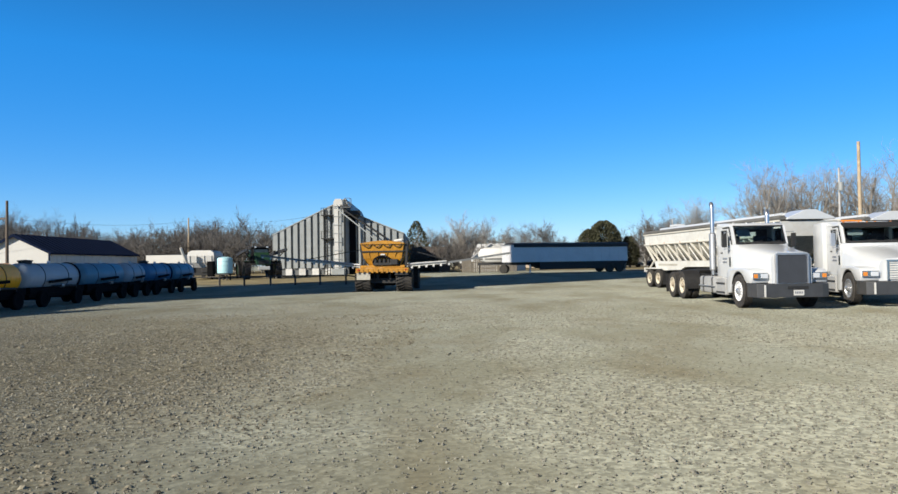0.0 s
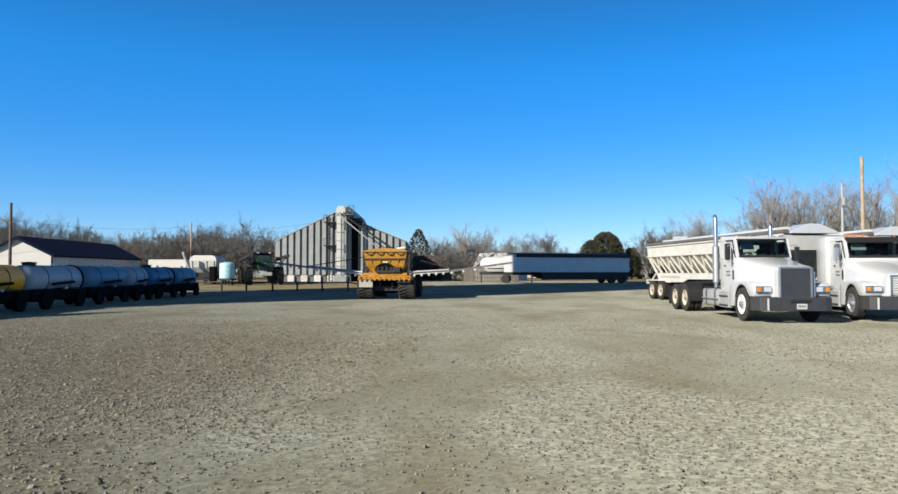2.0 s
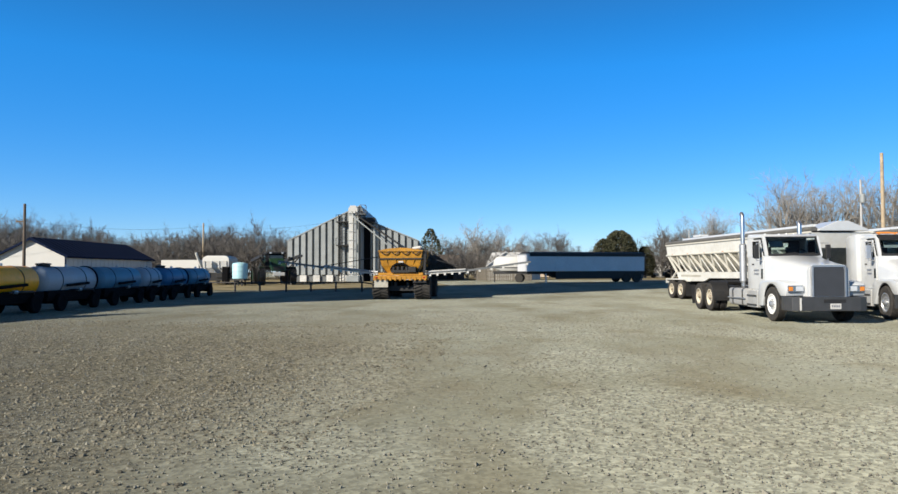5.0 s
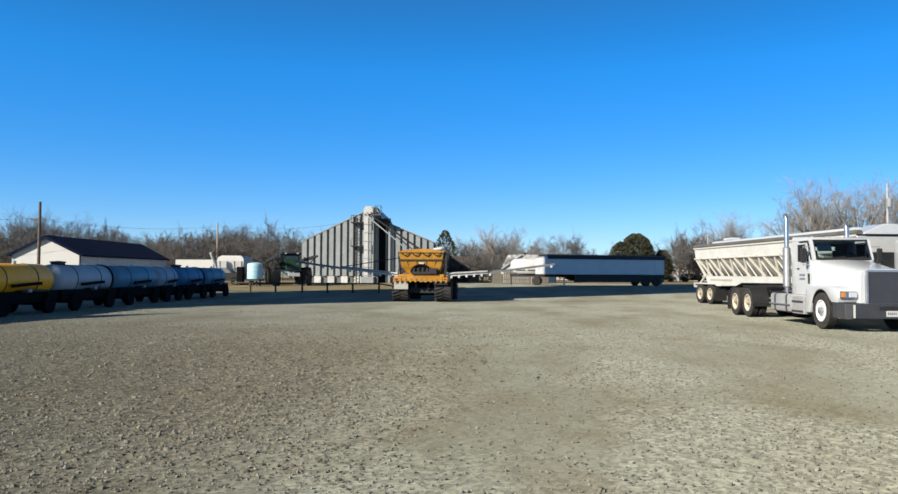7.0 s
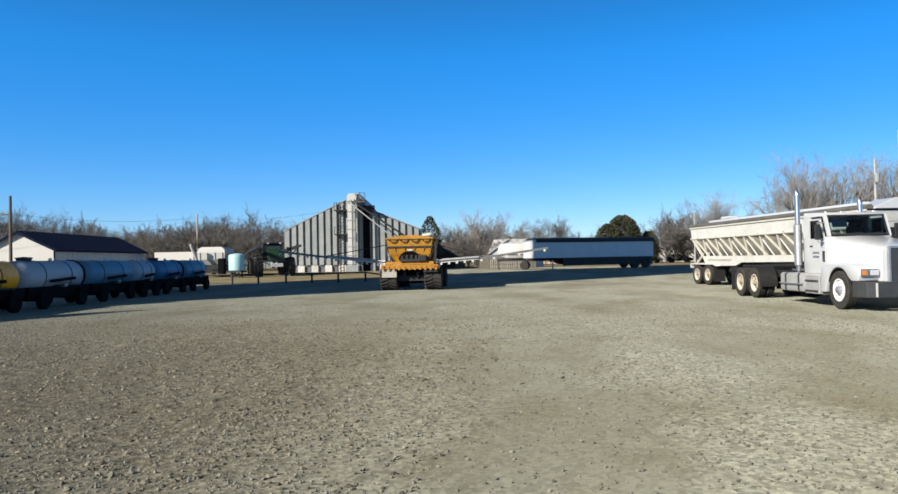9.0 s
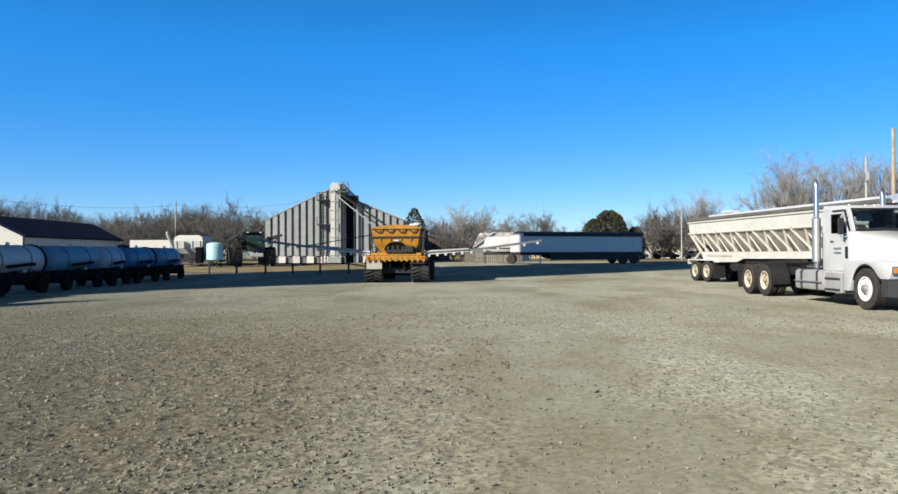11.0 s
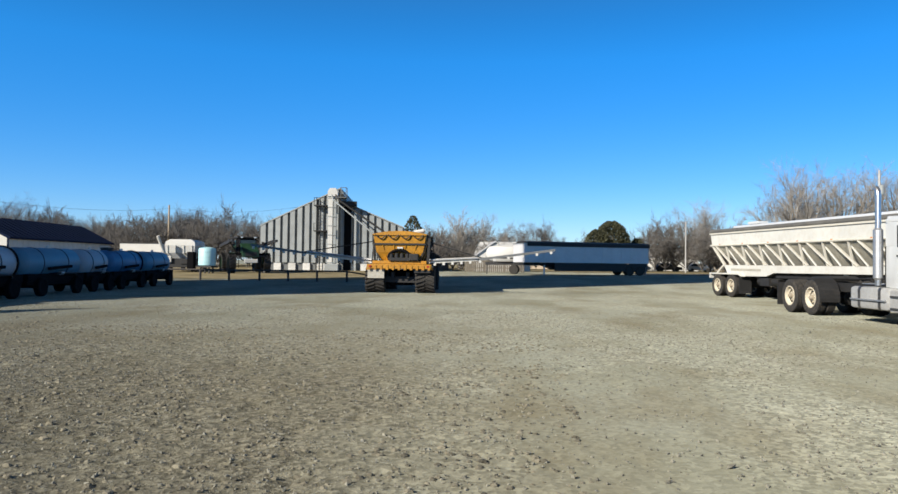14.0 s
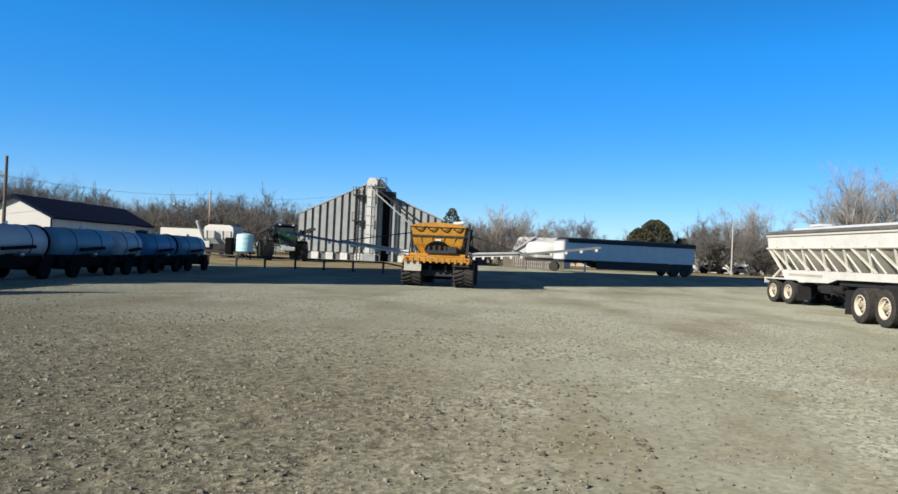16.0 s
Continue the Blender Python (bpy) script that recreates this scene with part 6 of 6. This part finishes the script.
bare_tree(bare_tree_meshes(21, 10.0, (14, 10, 8, 7), (5, 72), 0.36, 0.18, 0.015), frame_m(-14.0, 125, 0, 0), "leafless round-crowned tree behind the sheds", TWIG, "", 0.86)
bare_tree(ROUND[1], frame_m(-9.5, 132, 0, 80), "leafless spreading tree behind the white house", TWIG, "", 0.82)
bare_tree(WOOD[0], frame_m(-4, 150, 0, 30), "small leafless tree behind the white house", TWIG_BROWN, "", 0.6)

# the wood along the left
k = 0
for i in range(72):
    u = i / 71
    x = -122 + 86 * u + rnd.uniform(-2, 2)
    y = 116 + 22 * rnd.random() + 14 * u
    s = 0.80 * (1.0 + 0.12 * math.sin(u * 9) + rnd.uniform(-0.26, 0.18)) * (1.06 - 0.52 * max(0, u - 0.62) / 0.38)
    if x > -0.28 * y:
        continue
    bare_tree(WOOD[i % 3], frame_m(x, y, 0, rnd.uniform(0, 360)), "brown leafless woodland tree", TWIG_BROWN, "wood behind the shed", s)
for i in range(30):
    x = -130 + 100 * i / 29 + rnd.uniform(-2, 2)
    if x > -38:
        continue
    bare_tree(SCRUB[i % 2], frame_m(x, 128 + rnd.uniform(-6, 10), 0, rnd.uniform(0, 360)), "brown leafless undergrowth inside the wood", TWIG_BROWN, "scrub", rnd.uniform(1.6, 2.2), "shrub")
# hedgerow trees in the middle distance
for i in range(20):
    x = -8 + 50 * i / 19 + rnd.uniform(-1.5, 1.5)
    y = 168 + rnd.uniform(-8, 8)
    bare_tree(WOOD[(i + 1) % 3], frame_m(x, y, 0, rnd.uniform(0, 360)), "leafless tree in the far hedgerow", TWIG_BROWN, "far hedgerow", rnd.uniform(0.6, 0.95))
for i in range(12):
    x = 34 + 60 * i / 11 + rnd.uniform(-1.5, 1.5)
    bare_tree(WOOD[i % 3], frame_m(x, 112 + rnd.uniform(-4, 8), 0, rnd.uniform(0, 360)), "leafless tree behind the yard", TWIG, "trees behind the trucks", rnd.uniform(0.7, 1.05))
for i in range(9):
    bare_tree(SCRUB[i % 2], frame_m(17.5 + i * 1.7, 124 + rnd.uniform(-3, 3), 0, rnd.uniform(0, 360)), "tall brown leafless thicket beside the far road", TWIG_BROWN, "scrub", rnd.uniform(1.3, 1.75), "shrub")
# scrub beneath the wood and along fences
for i in range(44):
    x = -112 + 80 * i / 43 + rnd.uniform(-1, 1)
    bare_tree(SCRUB[i % 2], frame_m(x, 104 + rnd.uniform(0, 8) + 14 * max(0, i - 30) / 14, 0, rnd.uniform(0, 360)), "brown leafless scrub at the wood's edge", TWIG_BROWN, "scrub", rnd.uniform(1.1, 1.7), "shrub")
for i in range(30):
    x = -20 + 70 * i / 29 + rnd.uniform(-1, 1)
    bare_tree(SCRUB[i % 2], frame_m(x, 140 + rnd.uniform(-6, 14), 0, rnd.uniform(0, 360)), "brown leafless scrub beside the far road", TWIG_BROWN, "scrub", rnd.uniform(0.8, 1.1), "shrub")
for i in range(10):
    bare_tree(SCRUB[i % 2], frame_m(-21 + i * 1.6, 106 + rnd.uniform(-2, 2), 0, rnd.uniform(0, 360)), "dark leafless brush beside the shed", TWIG_BROWN, "scrub", rnd.uniform(0.75, 1.0), "shrub")


def cedar(m, shape, label, name="evergreen_tree", seed=3, n=2600, leaf=0.34):
    """An evergreen: trunk, limbs and many small upturned sprays kept to an uneven outline. shape: (radius, height) pairs."""
    r = random.Random(seed)
    t = thing(name, m, label, "tree")
    top = shape[-1][1]
    wood = [grow(r, Vector((0, 0, -0.1)), Vector((0, 0, 1)), top * 0.9, 0.22, 6, 0.03, 0.1) + (7,)]
    for _ in range(16):
        p, d, q = fork(r, wood[0][0], wood[0][1], 0.15, 0.9, 0.8, 0.1)
        wood.append(grow(r, p, d, top * 0.3, 0.05, 4, 0.1, 0.03) + (4,))
    me = limb_mesh(wood, "trunk")
    me.materials.append(BARK)
    new("trunk", me).parent = t
    verts, faces = [], []
    lumps = [Vector((r.gauss(0, 1), r.gauss(0, 1), r.gauss(0, 1))).normalized() for _ in range(18)]
    for _ in range(n):
        z = r.uniform(shape[0][1], top)
        for (r0, z0), (r1, z1) in zip(shape, shape[1:]):
            if z0 <= z <= z1:
                rad = r0 + (r1 - r0) * (z - z0) / max(1e-6, z1 - z0)
        a = r.uniform(0, 6.283)
        dv = Vector((math.cos(a), math.sin(a), (z / top - 0.5)))
        swell = 0.52 + 0.55 * max(dv.normalized().dot(q) for q in lumps) + r.gauss(0, 0.04)
        rad *= swell * (1 - 0.45 * r.random() ** 2.2)
        c = Vector((rad * math.cos(a), rad * math.sin(a), z))
        for _ in range(4):
            d = Vector((math.cos(a) + r.gauss(0, 0.6), math.sin(a) + r.gauss(0, 0.6), 0.5 + r.gauss(0, 0.5))).normalized()
            s = d.orthogonal().normalized()
            s.rotate(Matrix.Rotation(r.uniform(0, 6.283), 3, d))
            o = len(verts)
            l = leaf * r.uniform(0.6, 1.3)
            for w in (c, c + d * l * 0.5 + s * l * 0.22, c + d * l, c + d * l * 0.5 - s * l * 0.22):
                verts.append((w.x, w.y, w.z))
            faces += [(o, o + 1, o + 2), (o, o + 2, o + 3)]
    me = bpy.data.meshes.new("crown")
    me.from_pydata(verts, [], faces)
    me.materials.append(CEDAR)
    new("crown", me).parent = t


cedar(frame_m(8.0, 120, 0, 0), [(1.4, 0.5), (2.0, 2.0), (1.9, 4.0), (1.3, 5.6), (0.3, 6.4)], "dark evergreen leaning against a taller one", seed=17, n=2600, leaf=0.3)
cedar(frame_m(10.4, 122, 0, 0), [(2.0, 0.6), (2.8, 2.2), (2.8, 4.0), (2.4, 5.6), (1.6, 7.0), (0.5, 7.8)], "dense dark evergreen with a rounded crown", n=5200, leaf=0.32)
cedar(frame_m(14.8, 124, 0, 0), [(1.0, 0.4), (1.5, 2.5), (1.2, 4.0), (0.3, 5.2)], "small dark evergreen beside the larger one", seed=6, n=1500)
cedar(frame_m(-21.0, 120, 0, 0), [(2.2, 1.2), (2.3, 3), (1.9, 5.0), (1.2, 6.8), (0.15, 8.4)], "dark conical evergreen behind the spreader", seed=8, n=800)
cedar(frame_m(40.0, 140, 0, 0), [(2.2, 0.6), (2.8, 4), (2.2, 6.5), (0.4, 8.6)], "dark evergreen behind the hopper trailer", seed=12, n=2200)

for i in range(12):
    bare_tree(SCRUB[i % 2], frame_m(-23.5 + i * 1.35, 130 + rnd.uniform(-4, 4), 0, rnd.uniform(0, 360)), "dark leafless thicket behind the sheds", TWIG_BROWN, "scrub", rnd.uniform(1.15, 1.6), "shrub")
